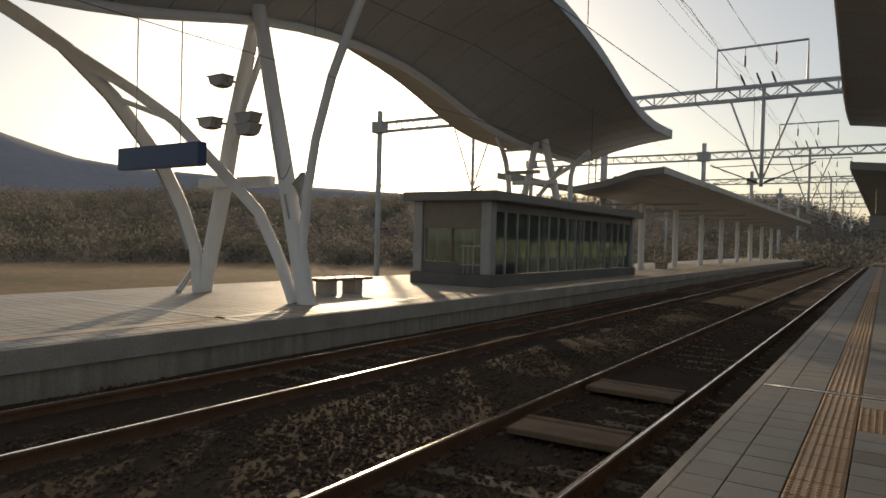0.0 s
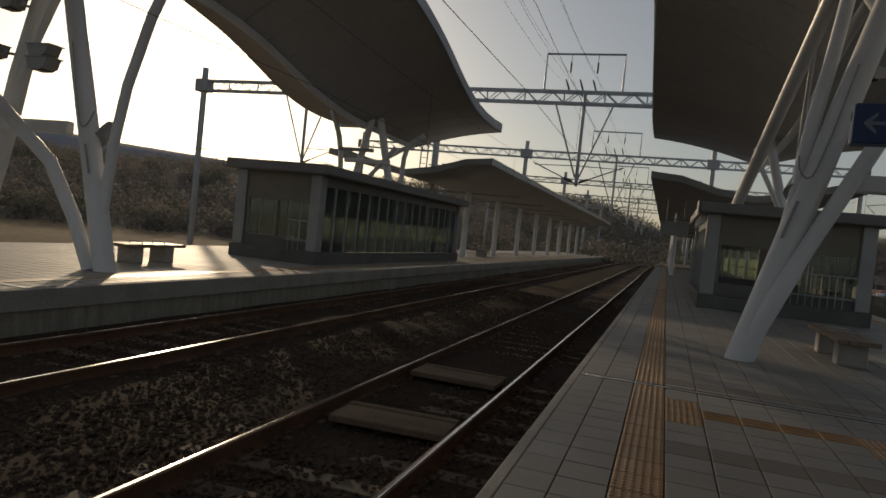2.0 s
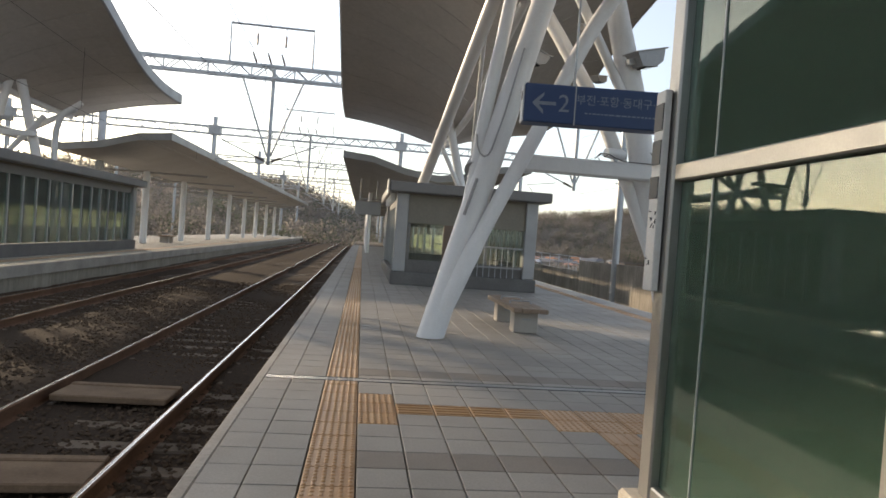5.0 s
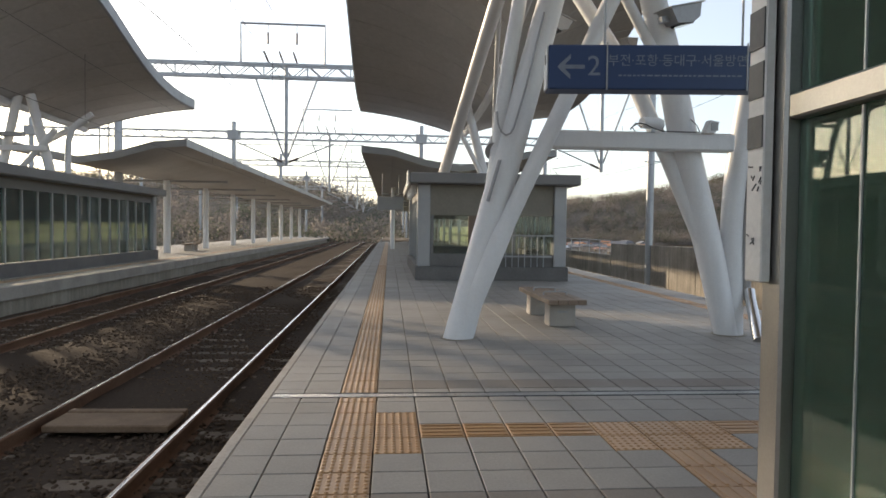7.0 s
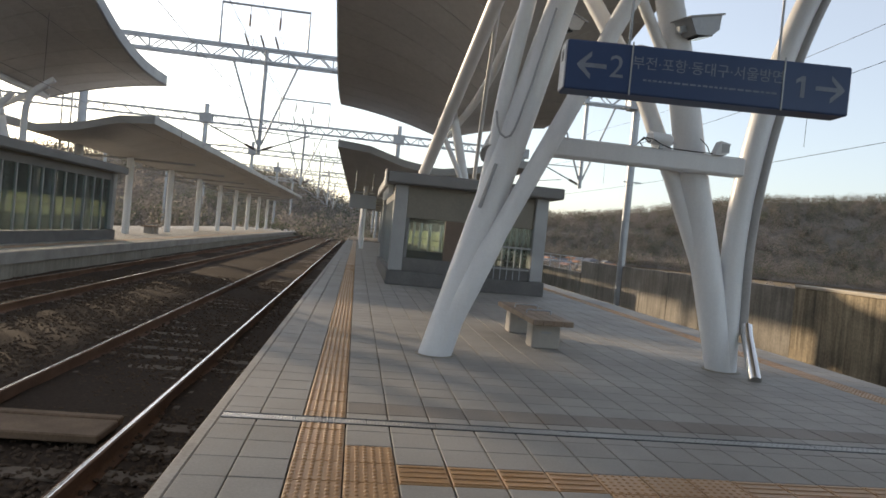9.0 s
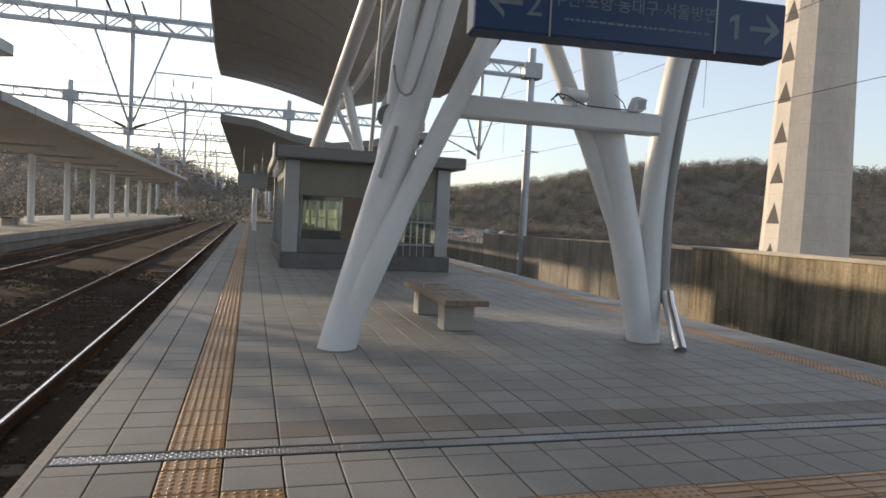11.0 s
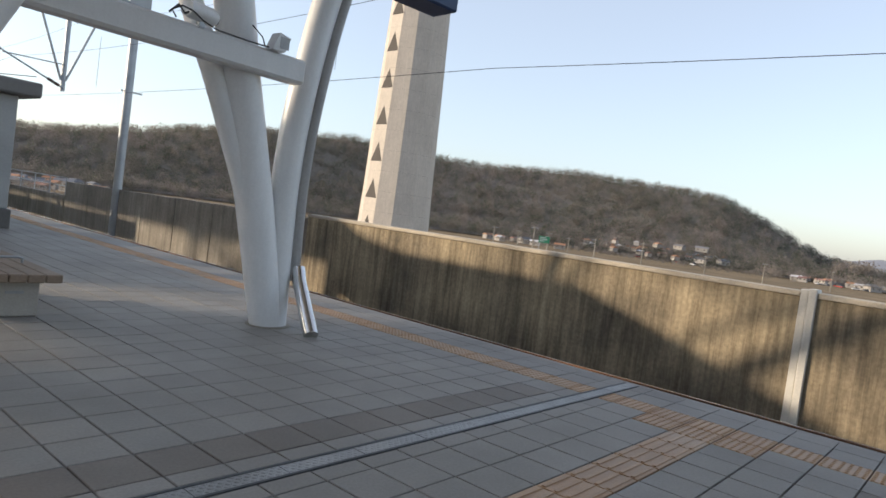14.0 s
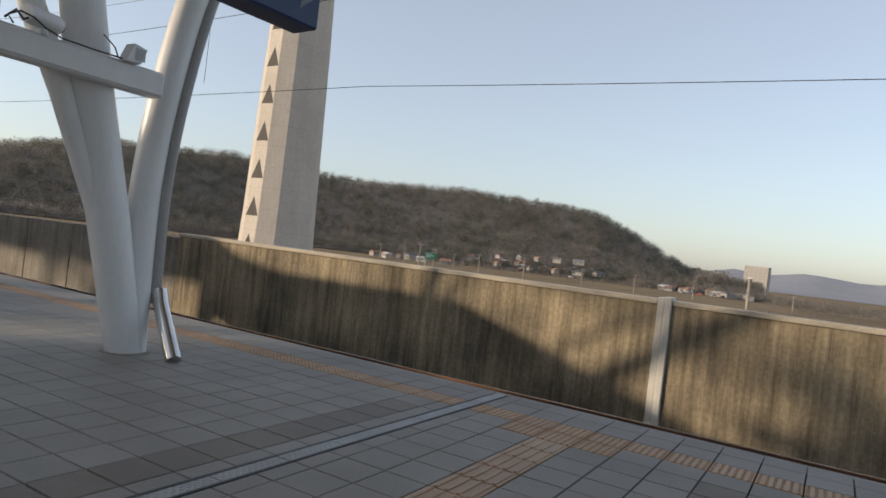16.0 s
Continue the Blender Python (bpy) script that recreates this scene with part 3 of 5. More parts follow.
def build_main_canopy(center, half, shift, label):
    roof = thing("platform_canopy", label, "canopy", "wave canopies")
    nu = 17
    us = [-1 + 2 * i / (nu - 1) for i in range(nu)]
    soffit, top = Shape(), Shape()
    ys = []
    for k in range(29):
        a = PEAK_Y - 15.3 + k * 30.6 / 28
        ys += [(a, 0.0)] if k in (0, 28) else [(a - 0.016, 0.0), (a - 0.012, 0.025), (a + 0.012, 0.025), (a + 0.016, 0.0)]
    for y, lift in ys:
        for u in us:
            soffit.v.append((center + u * half, y + shift, under_z(abs(u), abs(y - PEAK_Y)) + lift))
    soffit.f = [(j * nu + i, j * nu + i + 1, (j + 1) * nu + i + 1, (j + 1) * nu + i) for j in range(len(ys) - 1) for i in range(nu - 1)]
    soffit.s = [False] * len(soffit.f)
    part("soffit", soffit, SOFFIT, roof, "smooth grey metal underside in curved panels")
    yt = [PEAK_Y - 15.35 + k * 30.7 / 60 for k in range(61)]
    for y in yt:
        for u in us:
            top.v.append((center + u * (half + 0.02), y + shift, under_z(abs(u), min(15.4, abs(y - PEAK_Y))) + 0.34))
    top.f = [(j * nu + i, j * nu + i + 1, (j + 1) * nu + i + 1, (j + 1) * nu + i) for j in range(60) for i in range(nu - 1)]
    top.s = [True] * len(top.f)
    part("roof_sheet", top, ROOF_TOP, roof)
    for sgn in (-1, 1):
        edge = Shape()
        for y in yt:
            z = under_z(1, min(15.4, abs(y - PEAK_Y)))
            x = center + sgn * half
            edge.v += [(x - sgn * 0.01, y + shift, z - 0.02), (x + sgn * 0.05, y + shift, z + 0.02), (x + sgn * 0.05, y + shift, z + 0.36), (x - sgn * 0.01, y + shift, z + 0.38)]
        edge.f = [(j * 4 + i, j * 4 + (i + 1) % 4, (j + 1) * 4 + (i + 1) % 4, (j + 1) * 4 + i) for j in range(60) for i in range(4)]
        edge.s = [False] * len(edge.f)
        part("fascia", edge, ALU_GREY, roof, "grey metal eave fascia")
    for y in (PEAK_Y - 15.35, PEAK_Y + 15.35):
        end = Shape()
        for u in us:
            z = under_z(abs(u), 15.4)
            end.v += [(center + u * (half + 0.04), y + shift, z - 0.02), (center + u * (half + 0.04), y + shift, z + 0.37)]
        for u in us:
            z = under_z(abs(u), 15.4)
            end.v += [(center + u * (half + 0.04), y + shift + math.copysign(0.05, y - PEAK_Y), z - 0.01), (center + u * (half + 0.04), y + shift + math.copysign(0.05, y - PEAK_Y), z + 0.36)]
        n = 2 * nu
        for i in range(nu - 1):
            a = 2 * i
            end.f += [(a, a + 2, a + 3, a + 1), (n + a, n + a + 1, n + a + 3, n + a + 2), (a, n + a, n + a + 2, a + 2), (a + 1, a + 3, n + a + 3, n + a + 1)]
        end.s = [False] * len(end.f)
        part("end_fascia", end, ALU_GREY, roof, "thin curved end trim")
    gutter = Shape().tube([(center, PEAK_Y + shift + d, soft_curve(KEEL, abs(d)) - 0.06) for d in range(-15, 16)], 0.11, 10)
    part("keel_beam", gutter, WHITE_STEEL, roof, "white tubular keel beam")


def build_frame(center, side, y, label, arches=None):
    """A white tubular support: two leaning columns, two arches to the outer eave, struts and a tie beam. side: 1 when the outer eave is towards +x."""
    f = thing("canopy_frame", label, "canopy frame", "canopy frames")
    P = lambda x, dy, z: (center + side * (x - 3.75), y + dy, z)
    top = 6.2 if abs(y - PEAK_Y) < 4 else 5.1
    k = top / 6.2
    second = side > 0 and y > 20
    if not second:
        part("column", Shape().tube([P(1.829, 0, -0.1), P(1.855 + 0.262 * 3.2, 0, 3.2), P(1.855 + 0.262 * top, 0, top)], [0.187, 0.172, 0.15], 24), WHITE_STEEL, f, "thick leaning white steel column")
    if second:
        lean = [P(3.96, 0, 2.82), P(3.87, 0, 3.17), P(3.40, 0, 4.97), P(3.28, 0, 5.4)]
    else:
        lean = [P(5.515, 0.27, -0.1), P(5.19, 0.27, 1.2), P(4.87, 0.27, 2.37), P(4.61, 0.27, 3.53), P(5.62 - 0.285 * top, 0.27, top)]
    part("column", Shape().tube(lean, [0.15, 0.14, 0.13, 0.12] if second else [0.165, 0.182, 0.187, 0.178, 0.14], 20), WHITE_STEEL, f, "thick leaning white steel column")
    a1 = [(5.555, -0.1), (5.52, 0.73), (5.50, 1.4), (5.53, 1.97), (5.59, 2.49), (5.73, 3.33), (6.05, 4.45), (6.6, 5.7), (7.1, 6.8), (7.4, 7.5)]
    a2 = [(1.83, -0.1), (2.02, 0.45), (2.155, 0.8), (2.335, 1.25), (2.56, 1.75), (2.77, 2.2), (2.96, 2.6), (3.19, 3.1), (3.43, 3.66), (3.72, 4.3), (4.15, 5.05), (5.0, 6.05), (6.3, 7.0), (7.3, 7.55)]
    def dense(line, dy, kk):
        xs = np.array(line)
        t = np.arange(len(xs)); tt = np.linspace(0, len(xs) - 1, 40)
        px, pz = np.interp(tt, t, xs[:, 0]), np.interp(tt, t, xs[:, 1])
        for _ in range(3):
            px[1:-1] = (px[:-2] + 2 * px[1:-1] + px[2:]) / 4; pz[1:-1] = (pz[:-2] + 2 * pz[1:-1] + pz[2:]) / 4
        return [P(float(x), dy, float(z)) for x, z in zip(px, pz) if z < (6.05 if kk < 0.95 else 9)]
    outer, inner = dense(a1, 0.26, k), [(q[0], q[1] - 0.11 * smooth01(0.1, 0.9, q[2]), q[2]) for q in dense(a2, -0.06, k)]
    short = [P(2.22, 0.03, 1.6), P(2.29, 0.03, 2.1), P(2.345, 0.03, 2.5), P(2.37, 0.03, 2.85), P(2.42, 0.03, 3.25), P(2.48, 0.03, 3.65), P(2.555, 0.03, 4.1), P(2.64, 0.05, 4.7 * k), P(2.71, 0.05, 5.3 * k), P(2.74, 0.05, 6.3 * k)]
    if arches:
        outer, inner, short = arches
    if second:
        part("strut", Shape().tube([P(3.86, -0.1, 2.9), P(3.67, -0.1, 3.3), P(3.36, -0.1, 3.9), P(3.15, -0.1, 4.3), P(2.98, -0.1, 4.8)], 0.075, 12), WHITE_STEEL, f, "slim curved white strut")
        part("strut", Shape().tube([P(2.46, -1.75, 2.79), P(2.80, -5.0, 4.55), P(3.20, -8.8, 6.62)], 0.15, 18), WHITE_STEEL, f, "thick white raking strut")
        part("strut", Shape().tube([P(3.77, -2.5, 2.82), P(3.42, -5.0, 4.55), P(2.95, -8.6, 6.6)], 0.05, 12), WHITE_STEEL, f, "slim white raking strut")
        part("base_plate", Shape().tube([P(2.46, -1.75, 2.815), P(2.46, -1.75, 2.83)], 0.25, 24, smooth=False), ALU_GREY, f, "round grey base plate")
        part("base_plate", Shape().tube([P(3.96, 0, 2.815), P(3.96, 0, 2.83)], 0.2, 24, smooth=False), ALU_GREY, f, "round grey base plate")
        return f
    part("arch", Shape().tube(outer, 0.142, 18), WHITE_STEEL, f, "curved white steel arch tube")
    part("arch", Shape().tube(inner, [0.12] * 10 + [0.105] * (len(inner) - 10), 18), WHITE_STEEL, f, "curved white steel arch tube")
    part("arch", Shape().tube(short, [0.09] + [0.092] * (len(short) - 1), 14), WHITE_STEEL, f, "slim curved arch towards the inner eave")
    part("downpipe", Shape().tube([(q[0] + side * 0.165, q[1] - 0.06, q[2]) for q in outer if q[2] > 0.45], 0.068, 14), PIPE_GREY, f, "grey rainwater downpipe along the arch")
    part("drain_spout", Shape().tube([P(5.72, 0.16, 0.60), P(5.70, 0.08, 0.46), P(5.57, -0.36, 0.02)], 0.072, 16), CHROME, f, "polished stainless pipe at the foot")
    part("tie_beam", Shape().box(min(P(2.98, 0, 0)[0], P(5.37, 0, 0)[0]), max(P(2.98, 0, 0)[0], P(5.37, 0, 0)[0]), y - 0.05, y + 0.14, 2.385, 2.615, 0.025), WHITE_STEEL, f, "white steel cross beam")
    st = top - 0.15
    if side > 0:
        part("strut", Shape().tube([P(5.10, 0.27, 1.25), P(4.89, 0.28, 1.73), P(4.67, 0.32, 2.27), P(4.41, 0.38, 2.85), P(4.21, 0.46, 3.35), P(3.6, 0.95, 4.6), P(3.1, 1.25, min(st, 5.5))], 0.105, 14), WHITE_STEEL, f, "slim white branch strut")
    part("brace", Shape().tube([P(4.7, 0.2, 3.1), P(3.3, 0.05, 5.4 * k)], 0.07, 10), WHITE_STEEL, f, "slim white diagonal brace")
    part("collar", Shape().tube([P(2.30, 0.04, 2.32), P(2.44, 0.42, 2.62)], [0.14, 0.11], 12), ALU_GREY, f, "grey cast strut collar")
    part("conduit", Shape().tube([P(2.17, -0.225, 1.70), P(2.31, -0.225, 2.20)], 0.022, 6), ALU_GREY, f, "short grey conduit")
    part("cable", Shape().tube([P(2.28, -0.12, 2.80), P(2.29, -0.18, 2.64), P(2.325, -0.22, 2.54), P(2.38, -0.235, 2.50), P(2.435, -0.235, 2.525), P(2.475, -0.23, 2.60), P(2.52, -0.225, 2.75), P(2.62, -0.22, 3.1), P(2.83, -0.20, 4.0)], 0.013, 6), ALU_GREY, f, "thin dark cable run")
    for x, dy in ((1.855, 0), (5.51, 0.27)):
        q = P(x, dy, 0)
        part("base_plate", Shape().tube([(q[0], q[1], 0.0), (q[0], q[1], 0.008)], 0.225, 28, smooth=False), CONCRETE, f, "round grey base plate")
    return f


CENTER, OPP_CENTER = 3.75, -10.44
build_main_canopy(CENTER, 3.88, 0.0, "large wave-shaped grey canopy over the paved platform")
build_main_canopy(OPP_CENTER, 3.86, 0.55, "large wave-shaped canopy over the far platform")
for y in (11.75, 24.0):
    build_frame(CENTER, 1, y, "white tubular steel canopy frame standing on the paving")
outer = [(-12.2, 11.2, 0), (-12.22, 11.1, 1.0), (-12.42, 10.9, 1.9), (-12.78, 10.55, 3.0), (-13.1, 9.6, 4.3), (-13.4, 8.72, 5.2), (-13.65, 8.1, 5.6), (-13.9, 7.4, 6.0)]
inner = [(-8.85, 11.0, 0), (-9.25, 10.95, 0.9), (-9.8, 10.85, 1.85), (-11.0, 10.65, 2.88), (-12.0, 10.35, 3.82), (-12.8, 9.83, 4.48), (-13.4, 8.72, 5.2)]
short = [(-8.72, 11.05, 0.2), (-8.72, 11.05, 0.9), (-8.6, 11.05, 2.26), (-8.4, 11.05, 3.3), (-8.0, 11.05, 4.5), (-7.45, 11.05, 5.6), (-7.0, 11.05, 6.4)]
far_frame = build_frame(OPP_CENTER, -1, 11.05, "white tubular canopy frame against the low sun", [outer, inner, short])
for k in (1, 2, 3, 4, 5):
    a, b = Vector(outer[4]).lerp(Vector(outer[6]), (k - 1) / 4), Vector(inner[4]).lerp(Vector(inner[6]), (k - 1) / 4)
    if k % 2:
        part("rung", Shape().tube([tuple(a), tuple(b)], 0.06, 10), WHITE_STEEL, far_frame, "short white tube between the arches")


def build_roof_frame(y):
    """The far platform's second frame, which stands on the waiting room's roof."""
    f = thing("canopy_frame", "white tubular canopy frame on the waiting room roof", "canopy frame", "canopy frames")
    T = lambda *pts: [(x, y, z) for x, z in pts]
    part("arch", Shape().tube(T((-11.29, 2.82), (-11.31, 3.2), (-11.38, 3.9), (-11.5, 4.5), (-11.68, 5.0), (-11.92, 5.5)), 0.10, 14), WHITE_STEEL, f, "curved white steel arch tube")
    part("arch", Shape().tube(T((-8.76, 2.82), (-8.77, 3.4), (-8.75, 3.85), (-8.66, 4.2), (-8.5, 4.4), (-8.28, 4.56), (-8.05, 4.72)), 0.09, 14), WHITE_STEEL, f, "curved white steel arch tube")
    part("column", Shape().tube(T((-10.72, 2.82), (-10.2, 5.25)), 0.13, 16), WHITE_STEEL, f, "leaning white steel column")
    part("column", Shape().tube(T((-9.24, 2.82), (-9.85, 5.25)), 0.14, 16), WHITE_STEEL, f, "leaning white steel column")
    part("brace", Shape().tube([(-10.22, y - 0.16, 2.82), (-9.05, y - 0.16, 4.2)], 0.085, 12), WHITE_STEEL, f, "slim white diagonal brace")
    part("brace", Shape().tube([(-9.45, y + 0.1, 3.85), (-8.25, y + 0.1, 4.54)], 0.085, 12), WHITE_STEEL, f, "slim white diagonal brace")
    part("rung", Shape().tube(T((-11.6, 4.93), (-10.25, 4.95)), 0.06, 10), WHITE_STEEL, f, "short white tube")
    part("tie_beam", Shape().box(-11.05, -9.2, y - 0.3, y - 0.17, 3.54, 3.70, 0.015), WHITE_STEEL, f, "white steel cross beam")
    part("cable_tray", Shape().box(-11.3, -9.9, y - 0.34, y - 0.16, 3.96, 4.09, 0.015), ALU_GREY, f, "grey cable tray on the frame")
    for x in (-10.72, -9.24):
        part("base_plate", Shape().tube([(x, y, 2.815), (x, y, 2.83)], 0.2, 20, smooth=False), ALU_GREY, f, "round grey base plate")


build_roof_frame(24.6)


def build_low_canopy(center, half, y0, y1, posts, label, rows=(-2.55, 2.55)):
    """The lower butterfly roof farther along, on slim posts."""
    roof = thing("low_canopy", label, "canopy", "low canopies")
    prof = [(0.0, 3.62), (0.35, 3.82), (0.7, 4.22), (1.0, 4.32)]
    under, top = Shape(), Shape()
    line = [(-u, z) for u, z in reversed(prof)] + prof[1:]
    n = len(line)
    ysl = [y0 + (y1 - y0) * k / 36 for k in range(37)]
    for y in ysl:
        under.v += [(center + u * half, y, z) for u, z in line]
        top.v += [(center + u * (half + 0.01), y, z + 0.24) for u, z in line]
    fs = [(j * n + i, j * n + i + 1, (j + 1) * n + i + 1, (j + 1) * n + i) for j in range(36) for i in range(n - 1)]
    under.f, top.f = fs, list(fs)
    under.s = top.s = [False] * len(fs)
    part("soffit", under, SOFFIT, roof)
    part("roof_sheet", top, ROOF_TOP, roof)
    for s in (-1, 1):
        part("fascia", Shape().box(center + s * half - 0.04, center + s * half + 0.04, y0 - 0.03, y1, 4.30, 4.60, 0.01), ALU_GREY, roof, "pale eave fascia")
    end = Shape()
    for u, z in line:
        end.v += [(center + u * half, y0 - 0.02, z - 0.01), (center + u * half, y0 - 0.02, z + 0.26)]
    end.f = [(2 * i, 2 * i + 2, 2 * i + 3, 2 * i + 1) for i in range(n - 1)]
    end.s = [False] * (n - 1)
    part("end_fascia", end, ALU_GREY, roof)
    for y in posts:
        for dx in rows:
            x = center + dx
            part("post", Shape().tube([(x, y, 0), (x, y, 3.62 if len(rows) == 1 else 4.0)], 0.13 if len(rows) > 1 else 0.17, 14), WHITE_STEEL, roof, "round white roof post")
        part("rafter", Shape().box(center - 3.3, center + 3.3, y - 0.07, y + 0.07, 3.52, 3.62, 0.01), ALU_GREY, roof)


build_low_canopy(CENTER, 3.85, 29.75, 92, [47, 54, 61, 68, 75, 82, 89], "low grey butterfly roof along the platform")
build_low_canopy(OPP_CENTER, 3.85, 29.0, 92, [37.7, 44.7, 51.7, 58.7, 65.7, 72.7, 79.7, 86.7], "low butterfly roof on round posts across the tracks", (0.34,))

# ---- overhead line ----
def build_portal(y, left, right, mids, drops, hoop, group):
    p = thing("catenary_portal", "grey lattice steel portal carrying the overhead line", "catenary portal", group)
    z0, z1, d = 7.92, 8.46, 0.22
    for zz in (z0, z1):
        for dy in (-d, d):
            part("chord", Shape().box(left, right, y + dy - 0.045, y + dy + 0.045, zz - 0.045, zz + 0.045), GALV, p)
    web, n = Shape(), int((right - left) / 0.62)
    for k in range(n):
        a, b = left + (right - left) * k / n, left + (right - left) * (k + 1) / n
        za, zb = (z0, z1) if k % 2 else (z1, z0)
        for dy in (-d, d):
            web.tube([(a, y + dy, za), (b, y + dy, zb)], 0.024, 4, False, False)
        if k % 3 == 0:
            web.box(a - 0.02, a + 0.02, y - d, y + d, z0 - 0.03, z0 + 0.03).box(a - 0.03, a + 0.03, y - d - 0.02, y - d + 0.02, z0, z1)
    part("lattice", web, GALV, p, "zigzag lattice bars")
    for x in (left, right, *mids):
        gz = ground_z(x, y) - 0.2
        mast = part("mast", Shape().tube([(x, y, gz), (x, y, 9.2)], 0.17, 14), GALV, p, "round grey steel mast")
        part("junction_box", Shape().box(x - 0.42, x + 0.42, y - 0.30, y + 0.30, z0 - 0.08, z1 + 0.08, 0.02), ALU_GREY, mast, "plated joint on the mast")
        part("crossarm", Shape().box(x - 0.3, x + 0.55, y - 0.03, y + 0.03, 4.55, 4.61), GALV, mast)
    for x in drops:
        drop = part("drop_tube", Shape().tube([(x, y, 8.5), (x, y, 4.05)], 0.085, 12), GALV, p, "vertical drop tube")
        for s in (-1, 1):
            part("brace", Shape().tube([(x + s * 1.35, y, 7.92), (x + s * 0.08, y, 4.45)], 0.045, 6), GALV, drop)
    for x in hoop:
        ring = part("hoop", Shape().tube([(x - 1.82, y, 8.46), (x - 1.82, y, 10.25), (x + 1.82, y, 10.25), (x + 1.82, y, 8.46)], 0.055, 8, smooth=False), GALV, p, "rectangular steel wire hoop")
        for dx in (-0.65, 0.6):
            part("insulator", Shape().tube([(x + dx, y, 10.2), (x + dx, y, 9.9), (x + dx, y, 9.85), (x + dx, y, 9.4), (x + dx, y, 9.35)], [0.015, 0.015, 0.045, 0.045, 0.015], 8), INSULATOR, ring, "brown ribbed insulator")
        for dx in (-0.75, -0.1, 0.5):
            part("insulator", Shape().tube([(x + dx, y - 0.4, 8.95), (x + dx + 0.05, y, 8.75), (x + dx + 0.1, y + 0.4, 8.55)], [0.035, 0.05, 0.035], 8), INSULATOR, ring, "brown ribbed insulator")
    return p


def build_cantilever(x, y, s):
    c = thing("cantilever", "thin steel cantilever arm holding the contact wire", "cantilever", "cantilever arms")
    part("strut", Shape().tube([(x, y - 0.1, 4.15), (x + s * 2.1, y - 0.1, 5.05)], 0.03, 8), GALV, c)
    part("tie", Shape().tube([(x, y - 0.1, 5.0), (x + s * 2.0, y - 0.1, 4.95)], 0.022, 6), GALV, c)
    part("steady_arm", Shape().tube([(x + s * 0.9, y - 0.1, 4.35), (x + s * 2.3, y - 0.1, 4.15), (x + s * 2.0, y - 0.1, 3.85)], 0.018, 6), GALV, c)
    part("insulator", Shape().tube([(x + s * 0.15, y - 0.1, 4.22), (x + s * 0.55, y - 0.1, 4.39)], 0.055, 8), INSULATOR, c, "brown ribbed insulator")


PORTALS = [33.4, 54.5, 76, 98, 120]
for y in PORTALS:
    first = y == PORTALS[0]
    build_portal(y, -25.2, 13.0, (-10.75,) if first else (-10.7, 3.35), (-3.6, -18.4, 10.65) if first else (-3.6,), (-3.75,), "catenary portals")
    for s in (-1, 1):
        build_cantilever(-3.6, y, s)
ladder = thing("ladder", "thin steel ladder beside the portal mast", "ladder")
for x in (-11.42, -11.06):
    part("stile", Shape().box(x - 0.025, x + 0.025, 33.1, 33.15, -0.3, 7.9), GALV, ladder)
for k in range(26):
    part("rung", Shape().tube([(-11.4, 33.125, 0.1 + 0.3 * k), (-11.08, 33.125, 0.1 + 0.3 * k)], 0.016, 6), GALV, ladder)
build_cantilever(10.65, 33.4, -1)
build_cantilever(-18.4, 33.4, 1)


def wire(name, x, zs, label, y0=-40.0, y1=140.0, sag=0.35, r=0.005):
    """A wire along the track between supports, hanging a little in each span."""
    nodes = [-50.8, -29.7, -8.6, 12.4] + PORTALS + [141]
    pts = []
    for a, b in zip(nodes, nodes[1:]):
        for k in range(24):
            t = k / 24
            pts.append((x, a + (b - a) * t, zs - sag * 4 * t * (1 - t)))
    solid(name, Shape().tube(pts, r, 5, False), CABLE, label, "cable", "overhead wires")


for x in (-1.63, -5.62, W + 1.63):
    low = 3.55 if x > 0 else 3.72
    wire("contact_wire", x, low, "dark contact wire strung above the track", sag=0.1)
    wire("messenger_wire", x, low + 1.4, "sagging messenger wire above the contact wire", sag=0.25)
    d = Shape()
    for k in range(-4, 12):
        y = 10.4 * k + (8.2 if x < 0 else 5.6)
        d.tube([(x, y, 3.68), (x, y, 5.05)], 0.005, 4, False)
    solid("droppers", d, CABLE, "thin droppers between the overhead wires", "cable", kind="stuff")
for x, z in ((-4.35, 9.3), (-3.15, 9.3), (-4.6, 8.85), (-4.05, 8.72), (-2.75, 8.6)):
    wire("feeder_wire", x, z, "thin feeder wire above the tracks", sag=0.5)
wire("feeder_wire", 11.0, 6.66, "thin feeder wire above the side track", sag=0.35)
def loop(knots, n=40):
    """A slack line smoothed through a few knots."""
    k = np.array(knots)
    t, q = np.arange(len(k)), np.linspace(0, len(k) - 1, n)
    p = np.stack([np.interp(q, t, k[:, a]) for a in range(3)], 1)
    for _ in range(8):
        p[1:-1] = (p[:-2] + 2 * p[1:-1] + p[2:]) / 4
    return [tuple(map(float, v)) for v in p]


solid("jumper_cable", Shape().tube(loop([(9.13, 13.6, 4.93), (10.2, 13.7, 5.9), (11.0, 13.9, 6.62), (11.0, 13.1, 6.55), (10.4, 12.2, 5.9), (9.7, 11.3, 5.2), (9.13, 10.4, 4.88)]), 0.006, 6), CABLE,
      "looped jumper cable between two overhead wires", "cable")

solid("jumper_cable", Shape().tube([(9.13, 9.9, 4.78), (9.16, 9.95, 4.95), (10.95, 10.72, 6.38), (11.0, 10.75, 6.52)], 0.006, 6), CABLE, "straight jumper cable between two overhead wires", "cable")

